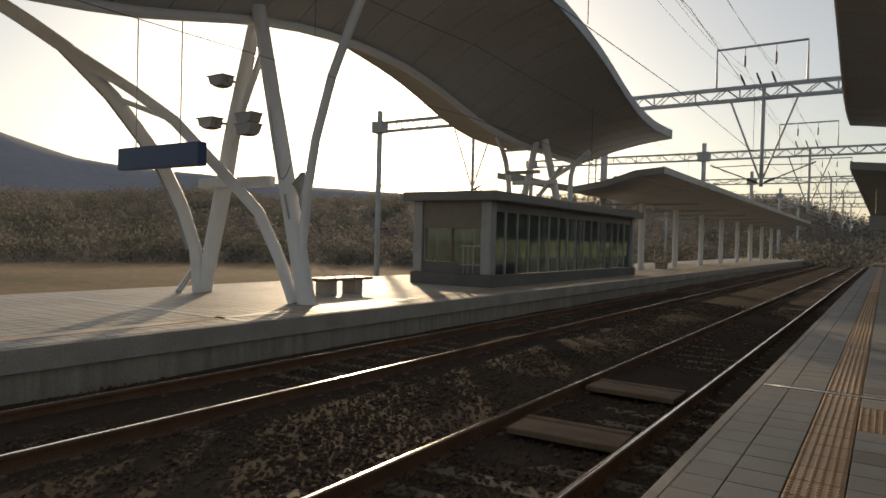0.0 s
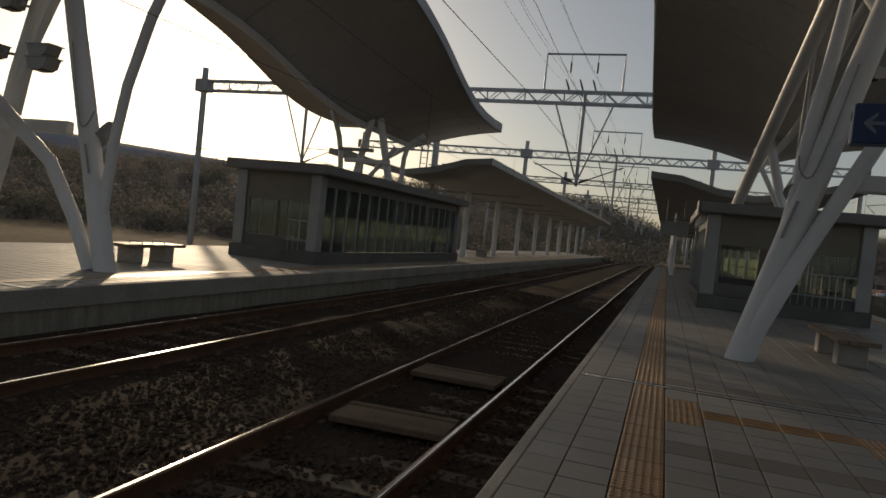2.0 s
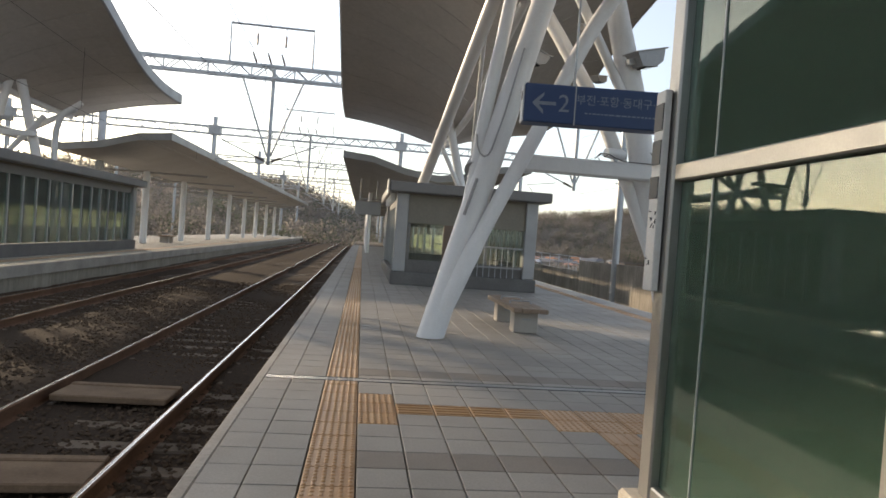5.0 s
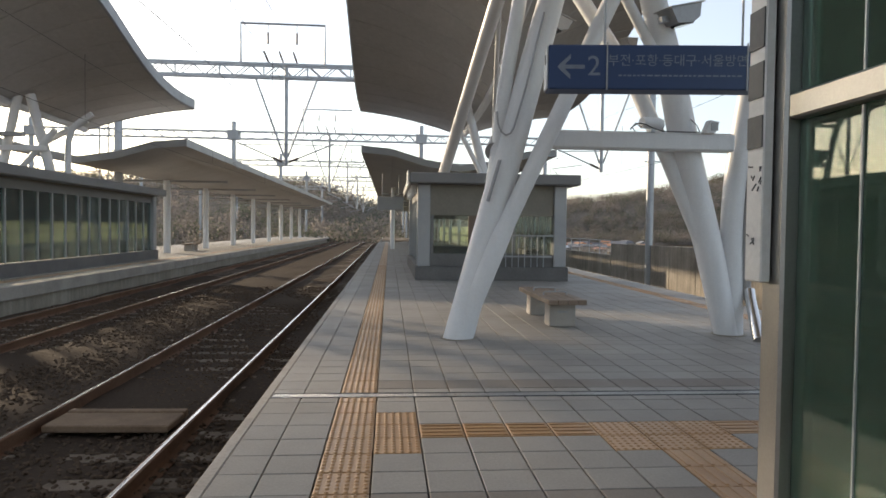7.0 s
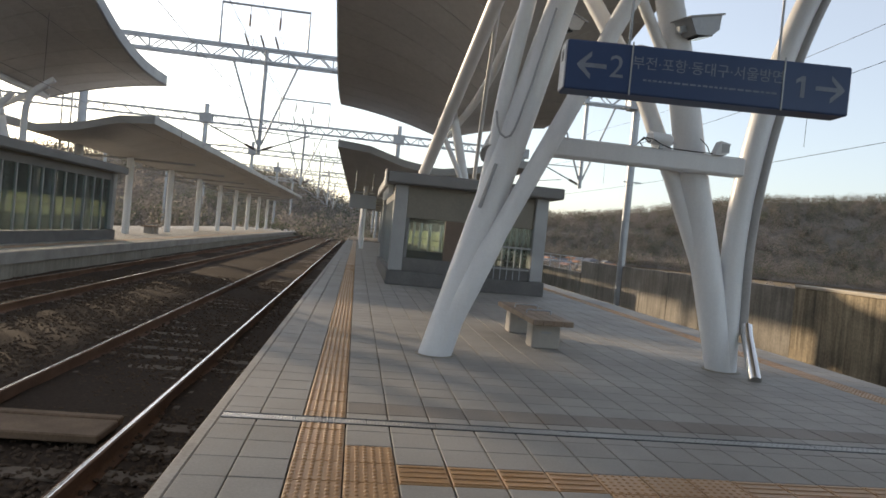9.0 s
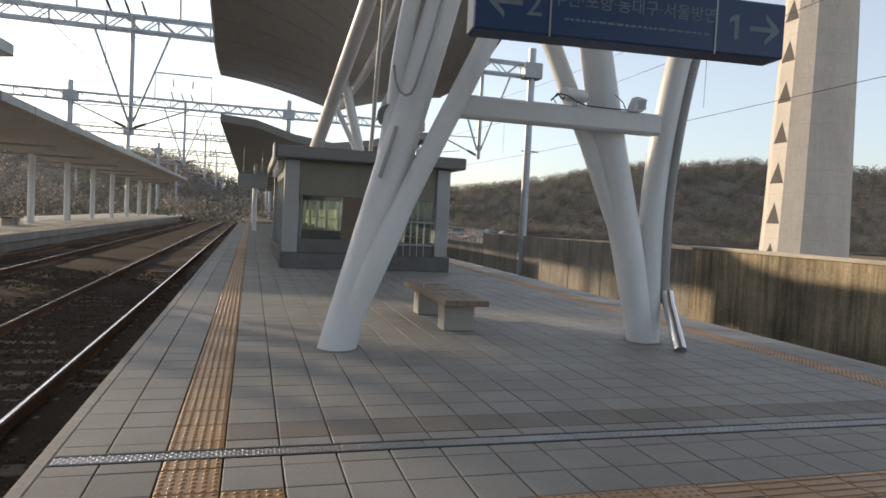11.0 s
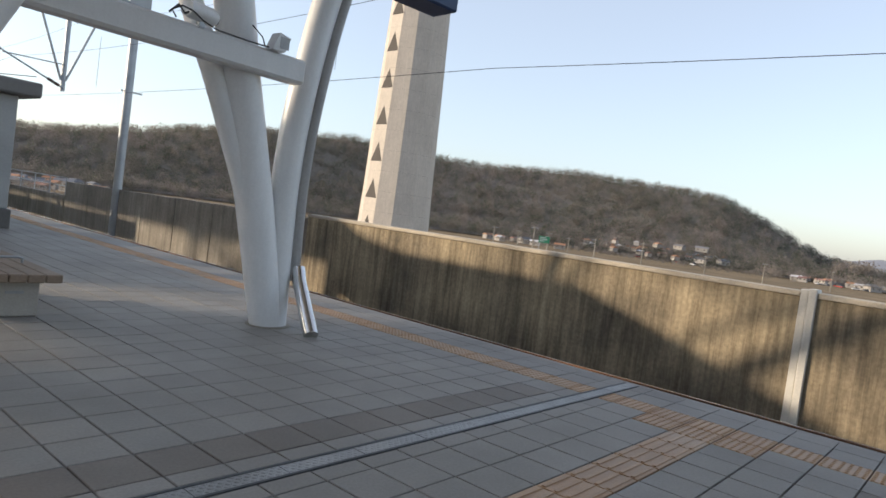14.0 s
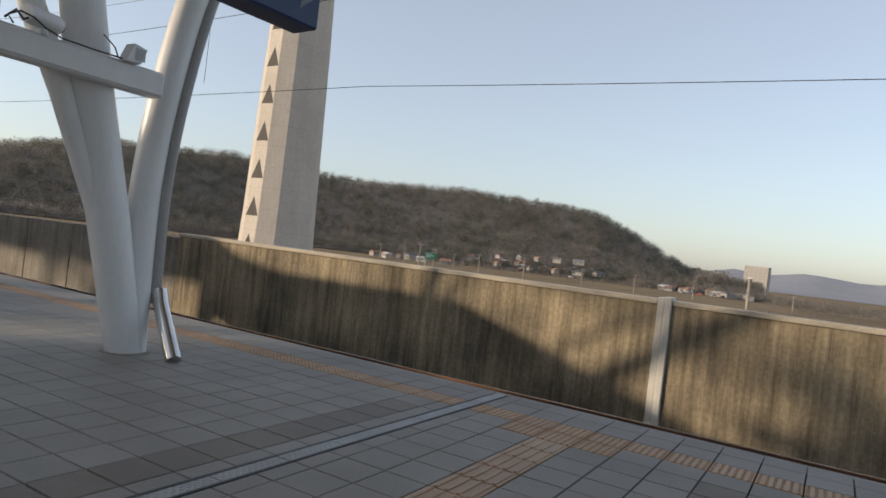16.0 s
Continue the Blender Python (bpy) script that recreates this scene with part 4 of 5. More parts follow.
# ---- retaining wall, railing and fences along the side track ----
WX = 13.0
wall = thing("retaining_wall", "tall stained concrete wall beside the side track", "wall", kind="structure")
for a, b in ((-30, 8.58), (8.82, 21.2)):
    part("panel", Shape().box(WX, WX + 0.25, a, b, -1.9, 0.84, 0.01), WALL_STAINED, wall, "brown water-stained concrete")
    part("wall_cap", Shape().box(WX - 0.03, WX + 0.32, a, b, 0.842, 0.93, 0.012), CAP, wall, "pale concrete coping")
part("pier", Shape().box(WX - 0.06, WX + 0.25, 8.582, 8.70, -1.9, 0.98, 0.012), PALE, wall, "pale painted pilaster")
part("pier", Shape().box(WX - 0.03, WX + 0.25, 8.704, 8.818, -1.9, 0.96, 0.012), PALE, wall, "pale painted pilaster")
for k in range(7):
    a = 21.22 + k * 2.5
    part("panel", Shape().box(WX + 0.02, WX + 0.2, a, a + 2.47, -1.9, 0.80 - 0.02 * k, 0.012), WALL_GREY, wall, "grey weathered concrete panel")
part("kerb", Shape().box(WX - 0.5, WX - 0.1, -30, 60, -1.9, -1.25, 0.02), BALLAST, wall, "dark drain kerb at the wall's foot")
low = thing("low_wall", "low stained wall with a thin steel railing", "wall", kind="structure")
part("wall", Shape().box(WX, WX + 0.2, 38.8, 90, -2.0, 0.05, 0.012), WALL_GREY, low)
for k in range(26):
    y = 38.9 + 2 * k
    part("railing_post", Shape().tube([(WX + 0.1, y, 0.05), (WX + 0.1, y, 0.85)], 0.03, 6), GALV, low)
for zz in (0.45, 0.83):
    part("handrail", Shape().tube([(WX + 0.1, 38.9, zz), (WX + 0.1, 90, zz)], 0.025, 6), GALV, low)
fence = thing("noise_barrier", "light green sunlit barrier along the platform's far stretch", "barrier")
for k in range(20):
    y = 38 + 2.6 * k
    part("panel", Shape().box(W - 0.15, W - 0.07, y + 0.03, y + 2.57, 0.0, 0.75, 0.008), GREEN, fence)
    part("panel", Shape().box(W - 0.15, W - 0.07, y + 0.03, y + 2.57, 0.86, 1.55, 0.008), GREEN, fence)
    part("post", Shape().box(W - 0.18, W - 0.04, y - 0.03, y + 0.03, 0.0, 1.62, 0.008), GALV, fence)
for k in range(22):
    b = thing("bollard", "small pale bollard at the foot of the green barrier", "bollard", "bollards by the barrier", at=pose(W - 0.75, 40 + 1.3 * k, 0))
    part("stub", Shape().tube([(0, 0, 0), (0, 0, 0.36), (0, 0, 0.40)], [0.055, 0.05, 0.02], 10), WHITE_STEEL, b)


# ---- water tower ----
def build_tower():
    t = thing("concrete_tower", "tall tapering polygonal concrete tower with triangular windows", "tower", at=pose(70.75, 75.45, 0))
    def ring(z, r):
        return [(r * math.cos(radians(177 + 15 + 30 * k)), r * math.sin(radians(177 + 15 + 30 * k)), z) for k in range(12)]
    prof = [(-9.0, 5.55), (4.2, 5.05), (27, 4.42), (44.6, 3.78)]
    s = Shape()
    for z, r in prof:
        s.v += ring(z, r)
    s.f = [(j * 12 + k, j * 12 + (k + 1) % 12, (j + 1) * 12 + (k + 1) % 12, (j + 1) * 12 + k) for j in range(3) for k in range(12)] + [tuple(range(36, 48))]
    s.s = [False] * len(s.f)
    part("shaft", s, TOWER, t)
    cap = Shape()
    for z, r in ((44.6, 3.85), (45.2, 5.4), (46.2, 5.5), (46.6, 4.6)):
        cap.v += ring(z, r)
    cap.f = [(j * 12 + k, j * 12 + (k + 1) % 12, (j + 1) * 12 + (k + 1) % 12, (j + 1) * 12 + k) for j in range(3) for k in range(12)] + [tuple(range(36, 48)), tuple(range(12))[::-1]]
    cap.s = [False] * len(cap.f)
    part("cap", cap, TOWER, t, "overhanging concrete cap")
    a = radians(177)
    nrm, tan = Vector((math.cos(a), math.sin(a), 0)), Vector((-math.sin(a), math.cos(a), 0))
    for k in range(9):
        z = -2.4 + 5.2 * k
        r = curve_at(prof, z + 0.8) * math.cos(radians(15))
        lean = (curve_at(prof, z + 2) - curve_at(prof, z)) / 2
        up = (Vector((0, 0, 1)) + nrm * lean).normalized()
        m = Matrix.Translation(nrm * (r - 0.03) + Vector((0, 0, z))) @ Matrix((tan, up, nrm)).transposed().to_4x4()
        w = part("window", Shape().prism([(-1.35, -0.15), (1.35, -0.15), (0.0, 3.05)], 0.06, m), TOWER, t, "triangular window surround")
        part("opening", Shape().prism([(-1.2, 0.0), (1.2, 0.0), (0.0, 2.75)], 0.07, m), HOLE, w, "dark triangular opening")
    joints = Shape()
    for k in range(17):
        z = -2 + 2.9 * k
        q = ring(z, curve_at(prof, z) + 0.002)
        joints.tube(q + [q[0]], 0.01, 4, False, False)
    part("casting_joint", joints, CONCRETE, t, "faint horizontal casting joints")


build_tower()

# ---- elevator ----
def build_elevator():
    e = thing("elevator_shaft", "stainless framed green glass elevator enclosure on a stone plinth", "elevator")
    x0, x1, y0, y1, zt = 2.06, 4.3, 1.55, 5.44, 3.5
    part("plinth", Shape().box(x0 - 0.05, x1 + 0.05, y0 - 0.05, y1 + 0.05, 0.0, 0.36, 0.015), CAP, e, "pale stone plinth")
    part("roof_slab", Shape().box(x0 - 0.15, x1 + 0.15, y0 - 0.15, y1 + 0.15, zt, zt + 0.25, 0.02), ALU_GREY, e)
    ys = [y0, 2.86, 4.10, 5.35]
    for y in ys:
        for x in (x0, x1 - 0.10):
            part("post", Shape().box(x, x + 0.10, y - (0.0 if y == y0 else 0.05), y + (0.10 if y == y0 else 0.05), 0.362, zt - 0.002, 0.008), STAINLESS, e, "brushed stainless post")
    for a, b in zip(ys, ys[1:]):
        a2, b2 = a + (0.10 if a == y0 else 0.05), b - 0.05
        for x, o in ((x0, 1), (x1 - 0.10, -1)):
            for z, h in ((0.364, 0.07), (1.67, 0.068), (zt - 0.1, 0.096)):
                part("rail", Shape().box(x + 0.005, x + 0.085, a2 + 0.002, b2 - 0.002, z, z + h, 0.006), STAINLESS, e, "brushed stainless rail")
            for z, h in ((0.436, 1.232), (1.740, zt - 0.1 - 1.742)):
                g = part("pane", Shape().box(x + 0.04, x + 0.052, a2 + 0.004, b2 - 0.004, z, z + h), ELEV_GLASS, e, "dark green tinted glass")
                g.visible_shadow = False
    for y in (y0 + 0.03, y1 - 0.05):
        part("end_panel", Shape().box(x0 + 0.11, x1 - 0.11, y, y + 0.03, 0.362, zt - 0.002, 0.005), STAINLESS if y > 3 else ALU_GREY, e, "stainless wall panel")
    part("door", Shape().box(2.75, 3.22, y1 - 0.018, y1 + 0.0, 0.02, 2.1, 0.006), STAINLESS, e, "brushed stainless sliding door leaf")
    part("door", Shape().box(3.225, 3.70, y1 - 0.018, y1 + 0.0, 0.02, 2.1, 0.006), STAINLESS, e, "brushed stainless sliding door leaf")
    part("car", Shape().box(2.55, 3.95, 2.5, 4.9, 0.40, 2.55, 0.03), ALU_GREY, e, "grey elevator car behind the glass")
    for x, y in ((2.35, 2.9), (2.35, 4.6), (4.05, 3.7)):
        part("guide_rail", Shape().box(x, x + 0.06, y, y + 0.09, 0.362, zt - 0.01, 0.005), GALV, e, "vertical steel guide rail")
    part("handrail", Shape().tube([(2.30, 2.0, 1.12), (2.30, 5.1, 1.12)], 0.018, 8), STAINLESS, e)
    for z, h in ((0.44, 1.224), (1.745, 1.64)):
        part("seam", Shape().box(x0 + 0.034, x0 + 0.039, 5.047, 5.053, z, z + h), GALV, e, "thin pale joint in the glass")
    strip = part("pictogram_strip", Shape().box(x0 - 0.035, x0 - 0.005, 5.345, 5.43, 1.22, 2.045, 0.004), STRIPED, e, "pale strip with dark pictogram squares")
    for z, h in ((1.60, 0.09), (1.74, 0.10), (1.88, 0.11)):
        part("pictogram", Shape().box(x0 - 0.039, x0 - 0.034, 5.35, 5.425, z, z + h), DARK_METAL, strip)
    rng = random.Random(12)
    for z, h, n in ((1.46, 0.095, 9), (1.325, 0.045, 4)):
        for k in range(n):
            a = (x0 - 0.0355, rng.uniform(5.355, 5.42), z + h * rng.random())
            b = (x0 - 0.0355, min(5.424, max(5.352, a[1] + rng.uniform(-0.03, 0.03))), a[2] + rng.uniform(-0.018, 0.018))
            part("scratched_print", Shape().tube([a, b], 0.0025, 5), DARK_METAL, strip, "worn off dark print")


build_elevator()


# ---- direction sign ----
def lettering(text, size, mat, parent, m, name="lettering"):
    c = bpy.data.curves.new(name, "FONT")
    c.body, c.size, c.extrude = text, size, 0.0012
    c.align_x, c.align_y = "CENTER", "CENTER"
    tmp = bpy.data.objects.new(name, c)
    scene.collection.objects.link(tmp)
    me = bpy.data.meshes.new_from_object(tmp.evaluated_get(bpy.context.evaluated_depsgraph_get()))
    bpy.data.objects.remove(tmp)
    me.transform(m)
    me.materials.clear(); me.materials.append(mat)
    return part(name, me, mat, parent)


def build_sign(x0, x1, y, z0, z1, words, group):
    s = thing("direction_sign", "long dark blue platform sign with white arrows and lettering", "sign", group)
    face = part("box", Shape().box(x0, x1, y, y + 0.24, z0, z1, 0.012), SIGN_BLUE, s, "dark blue sign box")
    part("end_plate", Shape().box(x0 - 0.012, x0 - 0.001, y + 0.01, y + 0.23, z0 + 0.01, z1 - 0.01, 0.003), SIGN_WHITE, s, "pale end plate")
    for k in range(3):
        part("end_print", Shape().box(x0 - 0.0145, x0 - 0.0118, y + 0.09 + 0.03 * k, y + 0.105 + 0.03 * k, z1 - 0.16, z1 - 0.07), DARK_METAL, s)
    L = x1 - x0
    for x in (x0 + 0.225 * L, x0 + 0.76 * L):
        part("hanger", Shape().box(x - 0.006, x + 0.006, y - 0.008, y - 0.001, z0 - 0.01, z1 + 0.02), GALV, s, "steel strap")
        part("hanger", Shape().tube([(x, y + 0.12, z1 - 0.005), (x, y + 0.12, under_z(abs(x - CENTER) / 3.88, abs(y - PEAK_Y)) + 0.02)], 0.012, 6), GALV, s, "thin hanger rod")
    zm = (z0 + z1) / 2
    s.matrix_world = Matrix.Translation((x0, y, 0)) @ pose(0, 0, 0, 0, 0, -6.0) @ Matrix.Translation((-x0, -y, 0))
    def arrow(x, d):
        a = Shape()
        Mx = Matrix(((d, 0, 0, x), (0, 0, -1, y - 0.0006), (0, 1, 0, zm), (0, 0, 0, 1)))
        a.prism([(-0.13, -0.018), (0.07, -0.018), (0.07, 0.018), (-0.13, 0.018)], 0.002, Mx)
        a.prism([(0.12, 0.0), (0.095, -0.03), (-0.0, -0.115), (-0.0, -0.075), (0.07, 0.0)], 0.002, Mx)
        a.prism([(0.12, 0.0), (0.07, 0.0), (-0.0, 0.075), (-0.0, 0.115), (0.095, 0.03)], 0.002, Mx)
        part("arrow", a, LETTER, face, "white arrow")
    F = lambda x, z: Matrix(((1, 0, 0, x), (0, 0, -1, y - 0.0015), (0, 1, 0, z), (0, 0, 0, 1)))
    if words:
        arrow(x0 + 0.085 * L, -1)
        arrow(x0 + 0.93 * L, 1)
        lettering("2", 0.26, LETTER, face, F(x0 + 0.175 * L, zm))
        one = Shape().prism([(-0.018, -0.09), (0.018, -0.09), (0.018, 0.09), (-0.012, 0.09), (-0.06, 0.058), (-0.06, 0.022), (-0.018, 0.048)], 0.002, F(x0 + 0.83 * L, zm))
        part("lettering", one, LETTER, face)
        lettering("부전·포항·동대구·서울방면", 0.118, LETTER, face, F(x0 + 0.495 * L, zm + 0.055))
        rng = random.Random(4)
        x = x0 + 0.27 * L
        while x < x0 + 0.73 * L:
            w = rng.uniform(0.02, 0.06)
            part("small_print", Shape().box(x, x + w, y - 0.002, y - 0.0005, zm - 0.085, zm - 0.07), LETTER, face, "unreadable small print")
            x += w + 0.014


build_sign(2.44, 4.84, 9.65, 2.67, 3.08, True, "hanging signs")
opp_sign = thing("direction_sign", "long hanging platform sign in silhouette", "sign", "hanging signs")
part("box", Shape().box(-12.4, -9.7, 9.3, 9.5, 2.65, 3.1, 0.012), SIGN_BLUE, opp_sign)
for x in (-11.9, -10.4):
    part("hanger", Shape().tube([(x, 9.4, 3.095), (x, 9.4, under_z(abs(x - OPP_CENTER) / 3.86, 5.1) + 0.02)], 0.012, 6), GALV, opp_sign)


# ---- lamps, cameras and speakers on the frames ----
def build_floodlight(at, label, size=1.0):
    f = thing("floodlight", label, "floodlight", "floodlights", at=at @ Matrix.Diagonal((size, size, size, 1)))
    housing = part("housing", Shape().prism([(-0.26, 0.10), (0.26, 0.10), (0.19, -0.07), (0.05, -0.13), (-0.2, -0.10)], 0.3, Matrix(((1, 0, 0, 0), (0, 0, 1, -0.15), (0, 1, 0, 0), (0, 0, 0, 1)))), ALU_GREY, f, "grey metal housing")
    part("visor", Shape().box(-0.28, 0.3, -0.17, 0.17, 0.095, 0.115, 0.004), ALU_GREY, housing)
    part("lens", Shape().box(-0.14, 0.1, -0.12, 0.12, -0.135, -0.118, 0.003), LENS_DARK, housing)
    part("bracket", Shape().box(-0.34, -0.2, -0.04, 0.04, -0.05, 0.03, 0.006), GALV, f)


def lamp_arm(a, b):
    arm = thing("lamp_arm", "short steel arm between floodlight and column", "bracket", "lamp arms")
    part("tube", Shape().tube([a, b], 0.028, 8), GALV, arm)
    part("clamp", Shape().box(b[0] - 0.06, b[0] + 0.06, b[1] - 0.10, b[1] + 0.02, b[2] - 0.06, b[2] + 0.06, 0.01), GALV, arm)


build_floodlight(pose(4.66, 11.85, 4.12, 0, -16, 20), "grey floodlight clamped to the white column")
build_floodlight(pose(3.05, 11.95, 4.0, 0, 12, 25), "grey floodlight clamped under the canopy frame", 0.8)
build_floodlight(pose(4.10, 12.12, 3.84, 0, 8, 210), "small grey lamp clamped to the slim strut", 0.42)
build_floodlight(pose(3.86, 12.2, 4.58, 0, 8, 205), "small grey lamp clamped to the slim strut", 0.42)
for dx, z in ((-1.05, 3.85), (0.25, 3.85), (0.25, 3.62), (-0.7, 4.75)):
    build_floodlight(pose(-10.6 + dx, 11.0, z, 0, 0, 180 if dx < 0 else 0), "floodlight on the frame against the sun")
    lamp_arm((-10.6 + dx, 11.02, z), (-12.27 + 0.285 * z, 11.35, z))
cam_box = thing("surveillance_camera", "white bullet camera fixed on the cross beam", "camera", at=pose(4.28, 11.72, 2.72, 0, 0, 15))
cam_body = part("housing", Shape().tube([(-0.16, 0, 0.0), (0.10, 0, 0.0), (0.14, 0, -0.005)], [0.07, 0.075, 0.06], 14), WHITE_STEEL, cam_box)
part("lens", Shape().tube([(0.135, 0, -0.005), (0.15, 0, -0.005)], 0.052, 12), LENS_DARK, cam_body)
part("bracket", Shape().box(-0.03, 0.03, -0.02, 0.02, -0.115, -0.05, 0.004), GALV, cam_box)
cab = thing("cable", "loose black cable looping along the cross beam", "cable")
part("loop", Shape().tube([(3.95, 11.6, 2.62), (4.02, 11.6, 2.70), (4.1, 11.65, 2.66), (4.2, 11.66, 2.72)], 0.009, 6), CABLE, cab)
part("loop", Shape().tube([(4.02, 11.62, 2.60), (3.98, 11.62, 2.65), (4.05, 11.60, 2.70), (4.16, 11.62, 2.69), (4.26, 11.65, 2.65), (4.4, 11.67, 2.618), (4.7, 11.68, 2.616), (4.92, 11.68, 2.62)], 0.007, 6), CABLE, cab)
part("loop", Shape().tube([(4.76, 11.96, 2.86), (4.84, 11.84, 2.80), (4.87, 11.72, 2.70), (4.88, 11.68, 2.62)], 0.006, 6), CABLE, cab)
spk = thing("loudspeaker", "small grey wedge loudspeaker on the cross beam", "loudspeaker", at=pose(5.02, 11.7, 2.61, 0, 0, 0) @ Matrix.Diagonal((0.8, 0.8, 0.8, 1)))
case = part("case", Shape().prism([(-0.11, 0.0), (0.06, 0.0), (0.12, 0.17), (-0.03, 0.2)], 0.16, Matrix(((1, 0, 0, 0), (0, 0, 1, -0.08), (0, 1, 0, 0), (0, 0, 0, 1)))), WHITE_STEEL, spk)
part("grille", Shape().box(-0.02, 0.1, -0.085, -0.079, 0.03, 0.16), ALU_GREY, case)


# ---- benches ----
def build_bench(at, label, length=1.95, wide=0.60):
    b = thing("bench", label, "bench", "platform benches", at=at)
    n = 4
    for k in range(n):
        a = -wide / 2 + k * wide / n
        part("seat_board", Shape().box(a + 0.003, a + wide / n - 0.003, -length / 2, length / 2, 0.335, 0.405, 0.008), BENCH_WOOD, b)
    for y in (-length / 2 + 0.42, length / 2 - 0.42):
        leg = part("leg", Shape().box(-wide / 2 + 0.08, wide / 2 - 0.08, y - 0.14, y + 0.14, 0.0, 0.334, 0.012), BENCH_STONE, b, "pale block leg")
        part("name_plate", Shape().box(-0.07, 0.07, y - 0.144, y - 0.139, 0.20, 0.225), ALU_GREY, leg)
    for y in (-0.33, 0.33):
        part("armrest", Shape().tube([(-0.17, y, 0.40), (-0.17, y, 0.445), (-0.14, y, 0.455), (0.14, y, 0.455), (0.17, y, 0.445), (0.17, y, 0.40)], 0.012, 8), GALV, b, "low bent steel divider")


build_bench(pose(3.43, 13.47, 0), "wooden topped bench on pale block legs beside the frame", 2.1, 0.54)
build_bench(pose(-9.85, 13.42, 0), "bench glinting in the low sun on the far platform", 1.75)
build_bench(pose(-9.8, 40.7, 0), "bench far along the opposite platform", 1.6)


# ---- waiting rooms ----
def build_booth(x0, x1, y0, y1, track_side, label):
    b = thing("waiting_room", label, "waiting room", "waiting rooms")
    part("plinth", Shape().box(x0 - 0.05, x1 + 0.05, y0 - 0.05, y1 + 0.05, 0.0, 0.36, 0.015), BOOTH_BASE, b, "dark grey plinth")
    part("roof", Shape().box(x0 - 0.22, x1 + 0.30, y0 - 0.30, y1 + 0.3, 2.54, 2.82, 0.03), BOOTH_PANEL, b, "flat grey roof slab")
    part("ceiling_panel", Shape().box(x0 + 0.05, x1 - 0.05, y0 + 0.05, y1 - 0.05, 2.49, 2.536), BEIGE, b, "pale ceiling panel")
    for x in (x0, x1 - 0.34):
        for y in (y0, y1 - 0.34):
            part("pillar", Shape().box(x, x + 0.34, y, y + 0.34, 0.362, 2.538, 0.02), ALU_GREY, b, "square grey pillar")
    for y in (y0 + 0.08, y1 - 0.16):
        part("header", Shape().box(x0 + 0.342, x1 - 0.342, y, y + 0.08, 1.72, 2.488, 0.006), BEIGE, b, "beige header panel")
        part("dado", Shape().box(x0 + 0.342, x1 - 0.342, y, y + 0.08, 0.364, 0.70, 0.006), BOOTH_BASE, b)
        front = y < y0 + 1
        for k, x in enumerate((x0 + 0.36, x0 + 1.36, x0 + 2.55, x0 + 3.62) if front else (x0 + 0.36, x0 + 2.5, x0 + 3.62)):
            if x < x1 - 0.4:
                part("mullion", Shape().box(x, x + (0.62 if front and k == 1 and x1 - x0 > 3 else 0.07), y, y + 0.08, 0.702, 1.718, 0.006), BROWN_PANEL if front and k == 1 else BOOTH_PANEL, b)
        g = part("pane", Shape().box(x0 + 0.35, x1 - 0.35, y + 0.045, y + 0.055, 0.705, 1.715), CLEAR_GLASS, b, "grey glass")
        g.visible_shadow = False
    for x in (x0 + 0.1, x1 - 0.16):
        part("header", Shape().box(x, x + 0.06, y0 + 0.342, y1 - 0.342, 2.25, 2.488, 0.006), BOOTH_PANEL, b)
        n = int((y1 - y0) / 0.8)
        for k in range(1, n):
            y = y0 + 0.34 + (y1 - y0 - 0.68) * k / n
            part("mullion", Shape().box(x, x + 0.06, y - 0.03, y + 0.03, 0.364, 2.248, 0.006), ALU_GREY, b)
        g = part("pane", Shape().box(x + 0.025, x + 0.035, y0 + 0.345, y1 - 0.345, 0.366, 2.246), CLEAR_GLASS, b, "grey glass")
        g.visible_shadow = False
    for y in (0.8, 1.7):
        part("seat", Shape().box(x1 - 0.9, x1 - 0.45, y0 + y, y0 + y + 0.75, 0.36, 0.80, 0.03), DARK_METAL, b, "dark seat inside")
    for k in range(int((x1 - x0 - 2.15) / 0.17)):
        x = x0 + 1.86 + 0.17 * k
        part("baluster", Shape().tube([(x, y0 + 0.03, 0.362), (x, y0 + 0.03, 1.18)], 0.011, 6), GALV, b, "thin steel baluster")
    for z in (0.62, 1.18):
        part("guard_rail", Shape().box(x0 + 1.75, x1 - 0.36, y0 + 0.012, y0 + 0.048, z, z + 0.045, 0.004), ALU_GREY, b)
    for k in range(4):
        part("light_fitting", Shape().box(x0 - 0.16, x0 - 0.02, y0 + 0.5 + 1.2 * k, y0 + 0.62 + 1.2 * k, 2.29, 2.53, 0.01), WHITE_STEEL, b)


build_booth(1.72, 5.72, 21.0, 28.6, -1, "grey glazed waiting room on the platform under the canopy")
build_booth(-11.3, -8.5, 18.3, 31.5, 1, "long glazed waiting room on the far platform")
eave_plate = thing("notice_plate", "pale metal plate fixed to the waiting room's eave", "sign")
part("plate", Shape().box(1.44, 1.47, 20.72, 21.5, 2.46, 2.86, 0.006), STRIPED, eave_plate)
part("bracket", Shape().box(1.465, 1.51, 21.0, 21.06, 2.6, 2.7), GALV, eave_plate)
hang = thing("hanging_board", "grey display board under the low roof", "display board")
part("panel", Shape().box(0.35, 1.7, 37.9, 38.1, 2.3, 3.0, 0.02), ALU_GREY, hang)
for x in (0.6, 1.45):
    part("hanger", Shape().tube([(x, 38, 2.99), (x, 38, 4.15)], 0.02, 6), GALV, hang)

